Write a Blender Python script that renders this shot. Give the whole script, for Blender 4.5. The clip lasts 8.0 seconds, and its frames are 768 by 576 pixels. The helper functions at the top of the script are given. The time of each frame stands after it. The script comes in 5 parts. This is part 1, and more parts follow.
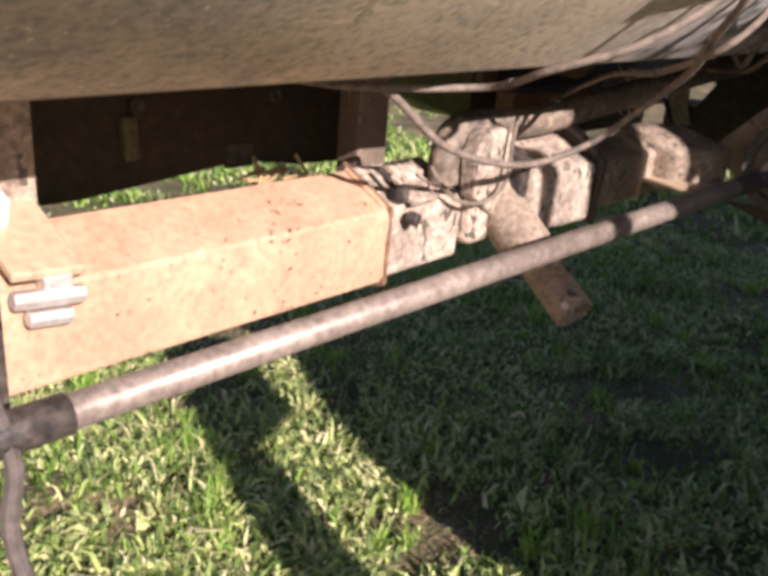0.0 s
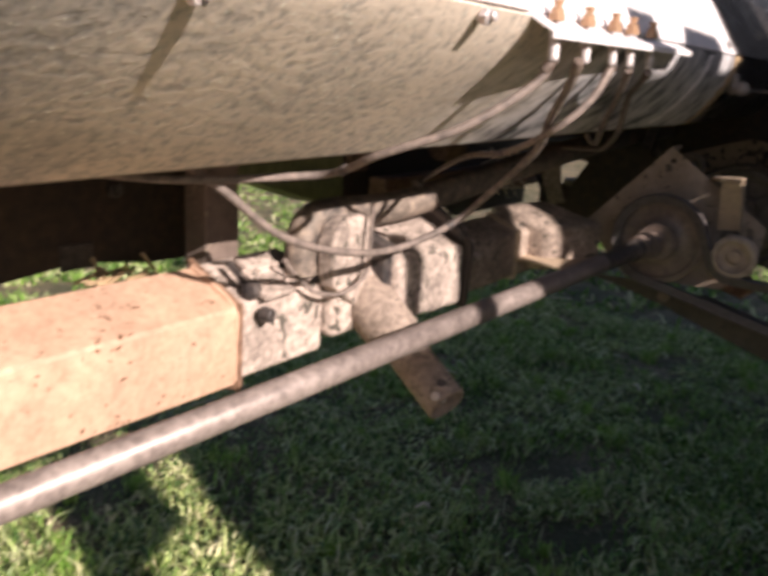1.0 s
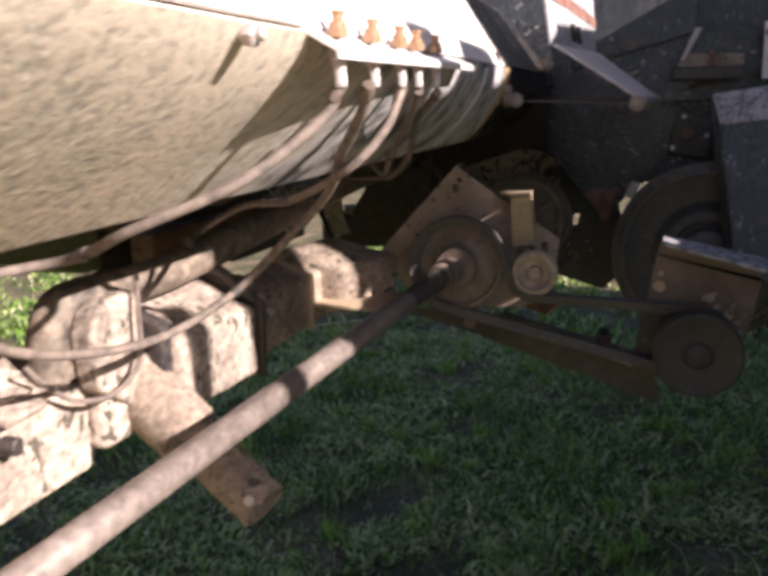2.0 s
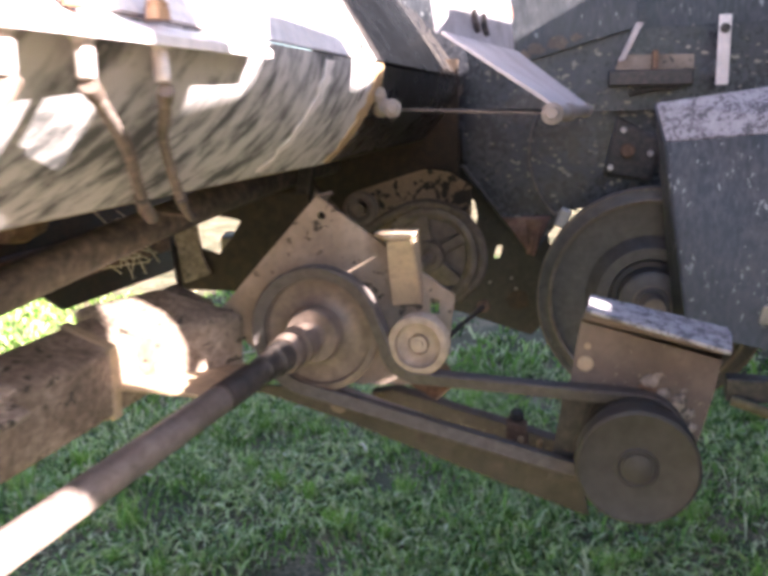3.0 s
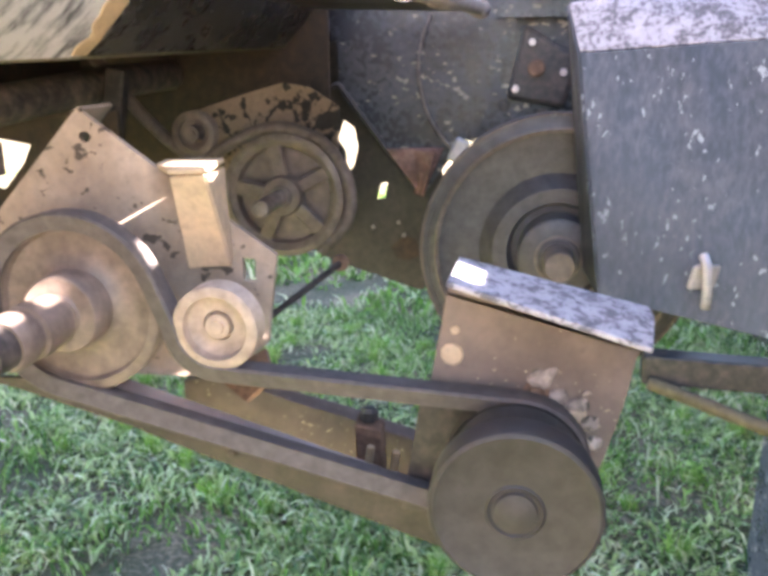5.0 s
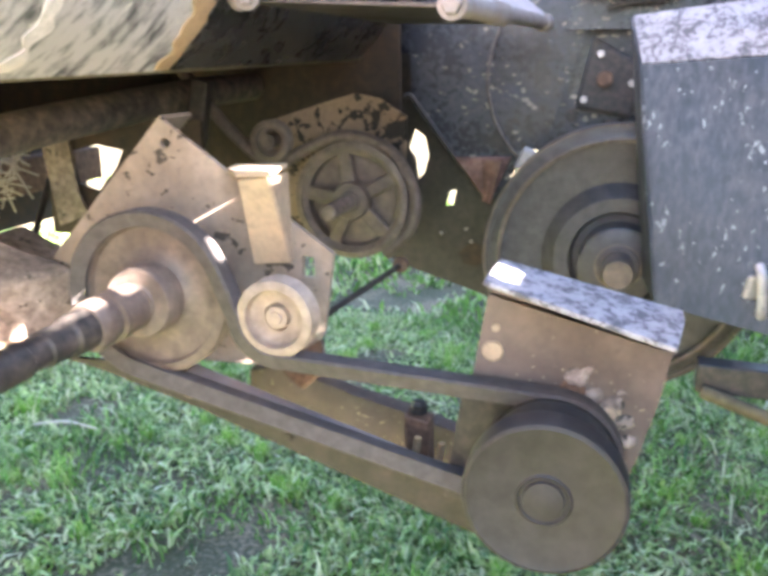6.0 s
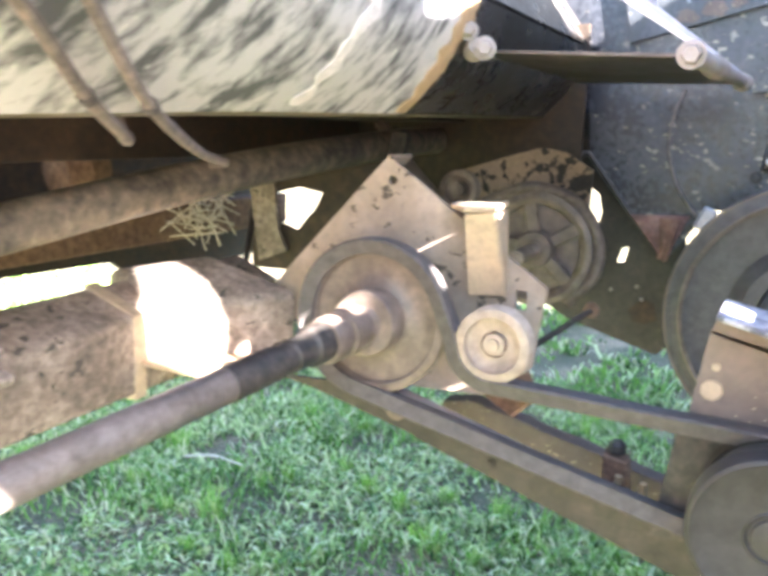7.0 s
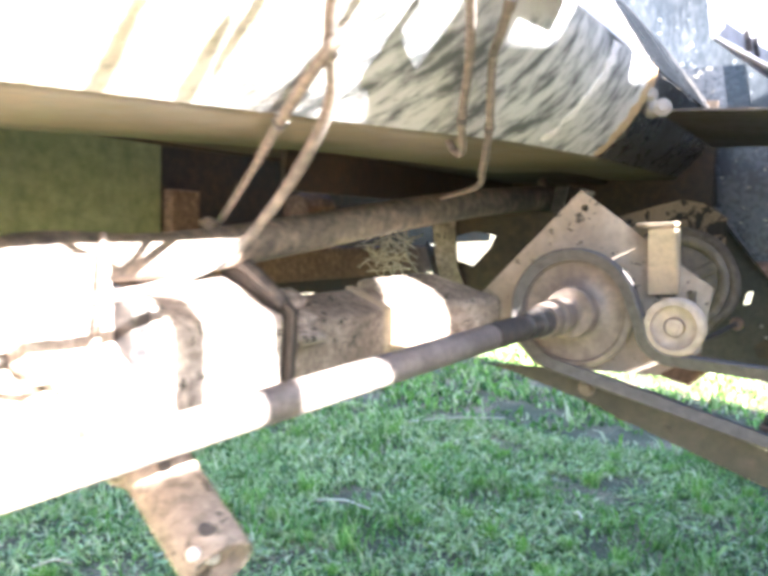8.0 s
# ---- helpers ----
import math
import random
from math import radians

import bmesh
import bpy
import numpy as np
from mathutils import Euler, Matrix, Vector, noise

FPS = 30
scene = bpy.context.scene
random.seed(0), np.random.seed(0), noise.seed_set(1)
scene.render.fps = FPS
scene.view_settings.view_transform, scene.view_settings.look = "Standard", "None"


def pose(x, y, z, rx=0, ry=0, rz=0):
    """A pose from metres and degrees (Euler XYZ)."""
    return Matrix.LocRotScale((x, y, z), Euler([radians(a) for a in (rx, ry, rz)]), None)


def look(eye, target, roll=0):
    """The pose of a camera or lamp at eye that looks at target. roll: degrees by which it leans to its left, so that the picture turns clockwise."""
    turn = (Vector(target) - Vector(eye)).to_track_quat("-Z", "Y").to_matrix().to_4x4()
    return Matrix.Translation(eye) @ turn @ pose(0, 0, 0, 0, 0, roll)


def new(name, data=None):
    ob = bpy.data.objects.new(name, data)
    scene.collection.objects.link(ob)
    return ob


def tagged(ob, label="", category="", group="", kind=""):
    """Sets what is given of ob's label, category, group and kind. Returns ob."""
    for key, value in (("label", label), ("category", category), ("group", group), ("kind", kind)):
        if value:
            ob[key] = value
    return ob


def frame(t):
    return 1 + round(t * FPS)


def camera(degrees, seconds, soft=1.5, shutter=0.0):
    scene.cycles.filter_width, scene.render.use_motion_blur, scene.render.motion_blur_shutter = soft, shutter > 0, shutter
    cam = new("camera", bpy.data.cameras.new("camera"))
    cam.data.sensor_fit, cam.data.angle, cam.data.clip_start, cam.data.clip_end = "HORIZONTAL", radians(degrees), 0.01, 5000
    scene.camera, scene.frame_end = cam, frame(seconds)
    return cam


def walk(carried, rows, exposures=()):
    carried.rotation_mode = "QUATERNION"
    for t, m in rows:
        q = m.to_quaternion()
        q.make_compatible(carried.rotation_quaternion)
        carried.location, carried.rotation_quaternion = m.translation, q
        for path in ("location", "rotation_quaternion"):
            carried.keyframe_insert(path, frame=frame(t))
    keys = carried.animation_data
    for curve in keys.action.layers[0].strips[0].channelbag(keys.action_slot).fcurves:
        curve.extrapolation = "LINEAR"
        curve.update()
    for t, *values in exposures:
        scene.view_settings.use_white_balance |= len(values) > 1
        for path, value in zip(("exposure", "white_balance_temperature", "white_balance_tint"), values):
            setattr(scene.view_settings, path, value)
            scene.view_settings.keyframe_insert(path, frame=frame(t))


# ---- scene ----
cam = camera(51.83, 8.0, 4.1, 0.35)
PATH = [
    (0.0, pose(0.3385, -2.3137, 1.7526, 69.302, -4.464, 41.178)),
    (0.5, pose(0.4371, -2.2339, 1.7516, 73.003, -4.479, 43.686)),
    (1.0, pose(0.3691, -2.1672, 1.7493, 75.886, -2.922, 34.417)),
    (1.5, pose(0.2767, -2.0896, 1.7581, 77.242, 0.062, 24.309)),
    (2.0, pose(0.2336, -1.9432, 1.7644, 77.875, 1.923, 17.421)),
    (2.2, pose(0.2467, -1.8540, 1.7682, 78.055, 2.679, 16.023)),
    (3.3, pose(0.2944, -1.1539, 1.7634, 78.536, 1.025, 13.226)),
    (3.5, pose(0.2639, -1.0397, 1.7404, 78.620, 1.007, 12.334)),
    (4.0, pose(0.2420, -0.8797, 1.6903, 76.932, 0.708, 10.599)),
    (4.5, pose(0.2947, -0.8723, 1.6983, 73.598, -0.256, 8.563)),
    (6.0, pose(0.4246, -0.9473, 1.7080, 74.285, 0.118, 15.662)),
    (6.5, pose(0.3803, -0.9697, 1.7222, 75.964, -0.776, 20.753)),
    (7.0, pose(0.3126, -1.0661, 1.6700, 79.000, -1.290, 24.632)),
    (7.5, pose(0.2919, -1.2743, 1.5996, 83.014, -1.769, 27.896)),
    (8.0, pose(0.2662, -1.5464, 1.5453, 85.637, -1.665, 30.153)),
]
EXPOSURES = [(0, .92, 6600, 16), (1, .8, 6550, 15), (2, 1.22, 6480, 14), (3.4, 3.9, 6450, 18), (4.5, 4.4, 6450, 18), (6, 4.5, 6150, 10), (7, 4.65, 5950, 6), (8, 4.25, 5700, 3)]
walk(cam, PATH, EXPOSURES)

# ---- light ----
SUN = Vector((0.85, -0.27, 0.45)).normalized()
world = bpy.data.worlds.new("sky")
scene.world = world
world.use_nodes = True
wn = world.node_tree.nodes
sky = wn.new("ShaderNodeTexSky")
sky.sky_type, sky.sun_disc = "NISHITA", False
sky.sun_elevation = math.asin(SUN.z)
sky.sun_rotation = math.atan2(SUN.x, SUN.y)
world.node_tree.links.new(sky.outputs[0], wn["Background"].inputs[0])
wn["Background"].inputs[1].default_value = 0.048
sun = new("sun", bpy.data.lights.new("sun", "SUN"))
sun.data.energy, sun.data.angle, sun.data.color = 5.0, radians(0.6), (1.0, 0.92, 0.82)
sun.matrix_world = look(SUN * 20, (0, 0, 0))


# ---- materials ----
def surface(name, base, dirt, rough=0.7, metal=0.0, grain=60.0, patch=6.0, cover=0.45, bump=0.3, streak=(1, 1, 1), edge=0.12, chips=None, chip_level=0.66, turn=0.0, chip_scale=(130, 130, 130), mottle=None):
    """Paint or steel with dust and mud over it, at two scales; chips: colour that shows where the coat is broken."""
    base, dirt = ((c[0] * 1.03, c[1] * 0.955, c[2] * 1.03) for c in (base, dirt))
    m = bpy.data.materials.new(name)
    m.use_nodes = True
    n, l = m.node_tree.nodes, m.node_tree.links
    b = n["Principled BSDF"]
    co = n.new("ShaderNodeTexCoord")
    mp = n.new("ShaderNodeMapping")
    mp.inputs["Scale"].default_value = streak
    spin = n.new("ShaderNodeMapping")
    spin.inputs["Rotation"].default_value = (radians(turn), 0, 0)
    l.new(co.outputs["Object"], spin.inputs[0])
    l.new(spin.outputs[0], mp.inputs[0])
    big, fine = n.new("ShaderNodeTexNoise"), n.new("ShaderNodeTexNoise")
    for t, s, d in ((big, patch, 6), (fine, grain, 5)):
        t.inputs["Scale"].default_value, t.inputs["Detail"].default_value, t.inputs["Roughness"].default_value = s, d, 0.65
        l.new(mp.outputs[0], t.inputs["Vector"])
    mix = n.new("ShaderNodeMath")
    mix.operation = "MULTIPLY_ADD"
    mix.inputs[1].default_value = 0.45
    l.new(fine.outputs[0], mix.inputs[0])
    half = n.new("ShaderNodeMath")
    half.operation = "MULTIPLY"
    half.inputs[1].default_value = 0.55
    l.new(big.outputs[0], half.inputs[0])
    l.new(half.outputs[0], mix.inputs[2])
    ramp = n.new("ShaderNodeMapRange")
    mid = 0.5 + (0.5 - cover) * 0.34
    ramp.inputs["From Min"].default_value, ramp.inputs["From Max"].default_value = mid - edge, mid + edge
    l.new(mix.outputs[0], ramp.inputs["Value"])
    col = n.new("ShaderNodeMix")
    col.data_type = "RGBA"
    col.inputs["A"].default_value, col.inputs["B"].default_value = (*base, 1), (*dirt, 1)
    l.new(ramp.outputs[0], col.inputs["Factor"])
    out = col.outputs["Result"]
    var = n.new("ShaderNodeHueSaturation")
    vr = n.new("ShaderNodeMapRange")
    vr.inputs["From Min"].default_value, vr.inputs["From Max"].default_value = 0.3, 0.7
    vr.inputs["To Min"].default_value, vr.inputs["To Max"].default_value = 0.7, 1.25
    l.new(fine.outputs[0], vr.inputs["Value"])
    l.new(vr.outputs[0], var.inputs["Value"])
    l.new(out, var.inputs["Color"])
    out = var.outputs[0]
    if mottle:
        # broad stains: scale, darkest and lightest factor
        mo, mr, mh = n.new("ShaderNodeTexNoise"), n.new("ShaderNodeMapRange"), n.new("ShaderNodeHueSaturation")
        mo.inputs["Scale"].default_value, mo.inputs["Detail"].default_value, mo.inputs["Roughness"].default_value = mottle[0], 5, 0.6
        l.new(co.outputs["Object"], mo.inputs["Vector"])
        mr.inputs["From Min"].default_value, mr.inputs["From Max"].default_value = 0.36, 0.64
        mr.inputs["To Min"].default_value, mr.inputs["To Max"].default_value = mottle[1], mottle[2]
        l.new(mo.outputs[0], mr.inputs["Value"])
        l.new(mr.outputs[0], mh.inputs["Value"])
        l.new(out, mh.inputs["Color"])
        out = mh.outputs[0]
    if chips:
        ch = n.new("ShaderNodeTexNoise")
        ch.inputs["Scale"].default_value, ch.inputs["Detail"].default_value = 1, 4
        cs = n.new("ShaderNodeMapping")
        cs.inputs["Scale"].default_value = chip_scale
        l.new(spin.outputs[0], cs.inputs[0])
        l.new(cs.outputs[0], ch.inputs["Vector"])
        cr = n.new("ShaderNodeMapRange")
        cr.inputs["From Min"].default_value, cr.inputs["From Max"].default_value = chip_level - 0.02, chip_level + 0.02
        lump = n.new("ShaderNodeMath")
        lump.operation = "MULTIPLY_ADD"
        lump.inputs[1].default_value = 0.5
        l.new(big.outputs[0], lump.inputs[0])
        shift = n.new("ShaderNodeMath")
        shift.operation = "SUBTRACT"
        shift.inputs[1].default_value = 0.25
        l.new(ch.outputs[0], shift.inputs[0])
        l.new(shift.outputs[0], lump.inputs[2])
        l.new(lump.outputs[0], cr.inputs["Value"])
        cm = n.new("ShaderNodeMix")
        cm.data_type = "RGBA"
        cm.inputs["B"].default_value = (*chips, 1)
        l.new(cr.outputs[0], cm.inputs["Factor"])
        l.new(out, cm.inputs["A"])
        out = cm.outputs["Result"]
    l.new(out, b.inputs["Base Color"])
    b.inputs["Roughness"].default_value, b.inputs["Metallic"].default_value = rough, metal
    rr = n.new("ShaderNodeMapRange")
    rr.inputs["To Min"].default_value, rr.inputs["To Max"].default_value = rough - 0.12, min(1.0, rough + 0.2)
    l.new(ramp.outputs[0], rr.inputs["Value"])
    l.new(rr.outputs[0], b.inputs["Roughness"])
    bp = n.new("ShaderNodeBump")
    bp.inputs["Strength"].default_value, bp.inputs["Distance"].default_value = bump, 0.006
    l.new(mix.outputs[0], bp.inputs["Height"])
    l.new(bp.outputs[0], b.inputs["Normal"])
    return m


def trough_material():
    """Dark sheet under dust: gritty and even at one end, streaked mud towards the other."""
    m = bpy.data.materials.new("muddy_dark_sheet")
    m.use_nodes = True
    n, l = m.node_tree.nodes, m.node_tree.links
    b = n["Principled BSDF"]
    b.inputs["Roughness"].default_value = 0.8
    co = n.new("ShaderNodeTexCoord")

    def noise_at(scale, turn, detail=5, rough=0.6):
        sp, mp, t = n.new("ShaderNodeMapping"), n.new("ShaderNodeMapping"), n.new("ShaderNodeTexNoise")
        sp.inputs["Rotation"].default_value = (radians(turn), 0, 0)
        mp.inputs["Scale"].default_value = scale
        t.inputs["Scale"].default_value, t.inputs["Detail"].default_value, t.inputs["Roughness"].default_value = 1, detail, rough
        l.new(co.outputs["Object"], sp.inputs[0])
        l.new(sp.outputs[0], mp.inputs[0])
        l.new(mp.outputs[0], t.inputs["Vector"])
        return t.outputs[0]

    def span(value, a, c, lo=0.0, hi=1.0):
        r = n.new("ShaderNodeMapRange")
        r.inputs["From Min"].default_value, r.inputs["From Max"].default_value = a, c
        r.inputs["To Min"].default_value, r.inputs["To Max"].default_value = lo, hi
        l.new(value, r.inputs["Value"])
        return r.outputs[0]

    def blend(f, a, c, kind="MIX"):
        x = n.new("ShaderNodeMix")
        x.data_type, x.blend_type = "RGBA", kind
        l.new(f, x.inputs["Factor"])
        for key, v in (("A", a), ("B", c)):
            if isinstance(v, tuple):
                x.inputs[key].default_value = (*v, 1)
            else:
                l.new(v, x.inputs[key])
        return x.outputs["Result"]

    def total(a, c, w):
        x = n.new("ShaderNodeMath")
        x.operation = "MULTIPLY_ADD"
        x.inputs[1].default_value = w
        l.new(c, x.inputs[0])
        l.new(a, x.inputs[2])
        return x.outputs[0]
    place = n.new("ShaderNodeSeparateXYZ")
    l.new(co.outputs["Object"], place.inputs[0])
    broad, grit, speck = noise_at((4, 4, 4), 0, 6), noise_at((75, 75, 60), 0, 4), noise_at((105, 105, 85), 0, 3)
    streak, blot = noise_at((14, 8, 30), -70, 6, 0.55), noise_at((45, 34, 75), -70, 4)
    # the paler colour gains along y, from -2.0 to -1.2
    thick = total(span(place.outputs["Y"], -2.0, -1.2, -0.12, 0.1), broad, 1.0)
    near = blend(span(total(thick, grit, 0.35), 0.42, 0.78), (0.34, 0.315, 0.305), (0.78, 0.645, 0.54))
    near = blend(span(speck, 0.63, 0.7), near, (0.9, 0.84, 0.74))
    near = blend(span(grit, 0.3, 0.52, 0.55, 0.0), near, (0.2, 0.185, 0.175))
    mud = total(streak, blot, 0.45)
    far = blend(span(mud, 0.6, 0.8), (0.105, 0.102, 0.107), (0.56, 0.515, 0.53))
    far = blend(span(blot, 0.66, 0.74), far, (0.78, 0.74, 0.68))
    away = span(total(place.outputs["Y"], broad, 0.6), -0.9, -0.5)
    l.new(blend(away, near, far), b.inputs["Base Color"])
    bp = n.new("ShaderNodeBump")
    bp.inputs["Strength"].default_value, bp.inputs["Distance"].default_value = 0.28, 0.004
    l.new(total(grit, speck, 0.5), bp.inputs["Height"])
    l.new(bp.outputs[0], b.inputs["Normal"])
    return m


M_TANK = trough_material()
M_WHITE = surface("chalky_white_paint", (0.8, 0.78, 0.74), (0.5, 0.44, 0.36), 0.6, 0, 70, 7, 0.2, 0.3)
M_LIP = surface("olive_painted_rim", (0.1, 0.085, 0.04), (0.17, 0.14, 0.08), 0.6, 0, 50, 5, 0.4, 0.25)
M_BEAM = surface("tan_painted_beam", (0.6, 0.41, 0.27), (0.46, 0.31, 0.21), 0.5, 0, 70, 4, 0.42, 0.25, chips=(0.13, 0.065, 0.035), chip_level=0.695, chip_scale=(80, 60, 80), mottle=(6, 0.82, 1.1))
M_CAST = surface("muddy_casting", (0.21, 0.175, 0.14), (0.52, 0.44, 0.355), 0.85, 0, 60, 14, 0.6, 1.0, chips=(0.1, 0.085, 0.07), chip_level=0.635, chip_scale=(55, 55, 34), mottle=(9, 0.72, 1.15))
M_DUST = surface("dusty_brown_beam", (0.23, 0.18, 0.135), (0.42, 0.345, 0.265), 0.8, 0, 70, 9, 0.52, 0.6, chips=(0.1, 0.08, 0.065), chip_level=0.65, chip_scale=(40, 30, 40), mottle=(7, 0.65, 1.15))
M_PLATE = surface("dusty_tan_plate", (0.44, 0.36, 0.27), (0.3, 0.235, 0.165), 0.7, 0, 80, 8, 0.45, 0.4, chips=(0.085, 0.065, 0.05), chip_level=0.67, chip_scale=(60, 60, 75), mottle=(9, 0.72, 1.12))
M_BRACKET = surface("pale_tan_bracket", (0.52, 0.42, 0.28), (0.44, 0.34, 0.22), 0.65, 0, 60, 6, 0.4, 0.2)
M_PULLEY = surface("dusty_pulley_steel", (0.16, 0.125, 0.1), (0.225, 0.18, 0.14), 0.45, 0.15, 40, 4, 0.5, 0.1, edge=0.25, mottle=(14, 0.78, 1.15))
M_IDLER = surface("pale_dusty_idler", (0.36, 0.29, 0.22), (0.44, 0.36, 0.27), 0.55, 0.1, 40, 5, 0.5, 0.1, edge=0.25)
M_BELT = surface("dusty_rubber_belt", (0.08, 0.07, 0.063), (0.125, 0.11, 0.098), 0.65, 0, 60, 5, 0.5, 0.1, edge=0.25)
M_SHAFT = surface("worn_shaft_steel", (0.25, 0.21, 0.18), (0.34, 0.295, 0.25), 0.4, 0.25, 70, 5, 0.45, 0.15, edge=0.2, mottle=(10, 0.75, 1.1))
M_DARKSTEEL = surface("dark_greasy_steel", (0.04, 0.038, 0.038), (0.12, 0.1, 0.08), 0.5, 0.2, 60, 8, 0.4, 0.4)
M_SHEET = surface("black_painted_sheet", (0.038, 0.041, 0.048), (0.078, 0.081, 0.09), 0.36, 0, 60, 9, 0.3, 0.25, chips=(0.36, 0.31, 0.26), chip_level=0.665, chip_scale=(38, 38, 62), mottle=(5, 0.75, 1.3))
M_GUARD = surface("slate_guard_sheet", (0.05, 0.056, 0.062), (0.1, 0.106, 0.112), 0.42, 0, 45, 7, 0.35, 0.25, (2, 2, 0.6), chips=(0.34, 0.34, 0.35), chip_level=0.685, chip_scale=(75, 75, 40), mottle=(4, 0.75, 1.2))
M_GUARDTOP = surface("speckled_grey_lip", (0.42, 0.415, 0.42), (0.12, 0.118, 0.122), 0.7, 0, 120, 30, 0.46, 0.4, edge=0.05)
M_GREY = surface("grey_spun_steel", (0.085, 0.078, 0.074), (0.12, 0.108, 0.1), 0.45, 0.1, 40, 4, 0.5, 0.08, edge=0.25)
M_COWL = surface("black_shiny_cowl", (0.022, 0.022, 0.024), (0.09, 0.08, 0.065), 0.35, 0, 40, 6, 0.3, 0.2)
M_ARM = surface("brown_arm_channel", (0.041, 0.033, 0.026), (0.076, 0.061, 0.048), 0.55, 0.0, 50, 6, 0.4, 0.3, mottle=(7, 0.7, 1.25))
# near-black brown that also carries the shade of hollows round the trough
M_CAVITY = surface("dark_hollow_sheet", (0.034, 0.024, 0.017), (0.08, 0.052, 0.033), 0.7, 0, 40, 6, 0.4, 0.4)
M_WORN = surface("worn_bright_edge", (0.55, 0.52, 0.5), (0.36, 0.31, 0.28), 0.45, 0.4, 90, 10, 0.4, 0.2)
M_RUST = surface("rusty_steel", (0.15, 0.083, 0.05), (0.26, 0.165, 0.1), 0.85, 0, 60, 9, 0.5, 0.5)
M_RED = surface("faded_red_paint", (0.27, 0.12, 0.085), (0.3, 0.19, 0.15), 0.7, 0, 60, 9, 0.45, 0.4, mottle=(22, 0.5, 1.2))
M_BRASS = surface("corroded_brass", (0.42, 0.29, 0.17), (0.3, 0.17, 0.09), 0.5, 0.5, 120, 20, 0.4, 0.3)
M_ZINC = surface("zinc_plated_steel", (0.68, 0.66, 0.62), (0.45, 0.4, 0.34), 0.4, 0.4, 100, 15, 0.35, 0.2)
M_HOSE = surface("dusty_black_hose", (0.1, 0.086, 0.074), (0.27, 0.22, 0.175), 0.75, 0, 60, 6, 0.5, 0.15, edge=0.2)
M_PIPE = surface("blackened_pipe", (0.07, 0.062, 0.055), (0.32, 0.26, 0.19), 0.6, 0, 45, 9, 0.42, 0.7, edge=0.14)
M_OLIVE = surface("olive_green_paint", (0.21, 0.24, 0.09), (0.28, 0.27, 0.14), 0.6, 0, 30, 4, 0.4, 0.15, edge=0.2)
M_COVER = surface("dusty_brown_cover", (0.225, 0.175, 0.135), (0.14, 0.108, 0.085), 0.75, 0, 60, 7, 0.45, 0.35, chips=(0.42, 0.33, 0.24), chip_level=0.69, mottle=(8, 0.65, 1.12))
M_PALE = surface("pale_grey_paint", (0.5, 0.5, 0.51), (0.36, 0.34, 0.33), 0.55, 0, 70, 7, 0.3, 0.3, mottle=(12, 0.8, 1.1))
M_CORRODED = surface("corroded_pale_steel", (0.36, 0.33, 0.29), (0.2, 0.17, 0.14), 0.7, 0.1, 120, 25, 0.45, 0.5)
M_DISC = surface("dark_spun_disc", (0.034, 0.031, 0.03), (0.05, 0.046, 0.043), 0.5, 0.1, 40, 5, 0.5, 0.08, edge=0.25)
M_DUSTBELT = surface("dust_coated_belt", (0.12, 0.092, 0.072), (0.19, 0.15, 0.118), 0.75, 0, 60, 6, 0.5, 0.1, edge=0.25)


def soil_material():
    m = bpy.data.materials.new("grassy_soil")
    m.use_nodes = True
    n, l = m.node_tree.nodes, m.node_tree.links
    b = n["Principled BSDF"]
    co = n.new("ShaderNodeTexCoord")
    a, c = n.new("ShaderNodeTexNoise"), n.new("ShaderNodeTexNoise")
    a.inputs["Scale"].default_value, c.inputs["Scale"].default_value = 2.2, 45
    a.inputs["Detail"].default_value, c.inputs["Detail"].default_value = 6, 6
    for t in (a, c):
        l.new(co.outputs["Object"], t.inputs["Vector"])
    r = n.new("ShaderNodeValToRGB")
    r.color_ramp.elements[0].position, r.color_ramp.elements[0].color = 0.34, (0.05, 0.062, 0.02, 1)
    r.color_ramp.elements[1].position, r.color_ramp.elements[1].color = 0.62, (0.36, 0.25, 0.16, 1)
    e = r.color_ramp.elements.new(0.5)
    e.color = (0.11, 0.092, 0.05, 1)
    add = n.new("ShaderNodeMath")
    add.operation = "MULTIPLY_ADD"
    add.inputs[1].default_value = 0.5
    l.new(c.outputs[0], add.inputs[0])
    h = n.new("ShaderNodeMath")
    h.operation = "MULTIPLY"
    h.inputs[1].default_value = 0.5
    l.new(a.outputs[0], h.inputs[0])
    l.new(h.outputs[0], add.inputs[2])
    l.new(add.outputs[0], r.inputs[0])
    l.new(r.outputs[0], b.inputs["Base Color"])
    b.inputs["Roughness"].default_value = 0.95
    bp = n.new("ShaderNodeBump")
    bp.inputs["Distance"].default_value = 0.03
    l.new(c.outputs[0], bp.inputs["Height"])
    l.new(bp.outputs[0], b.inputs["Normal"])
    return m


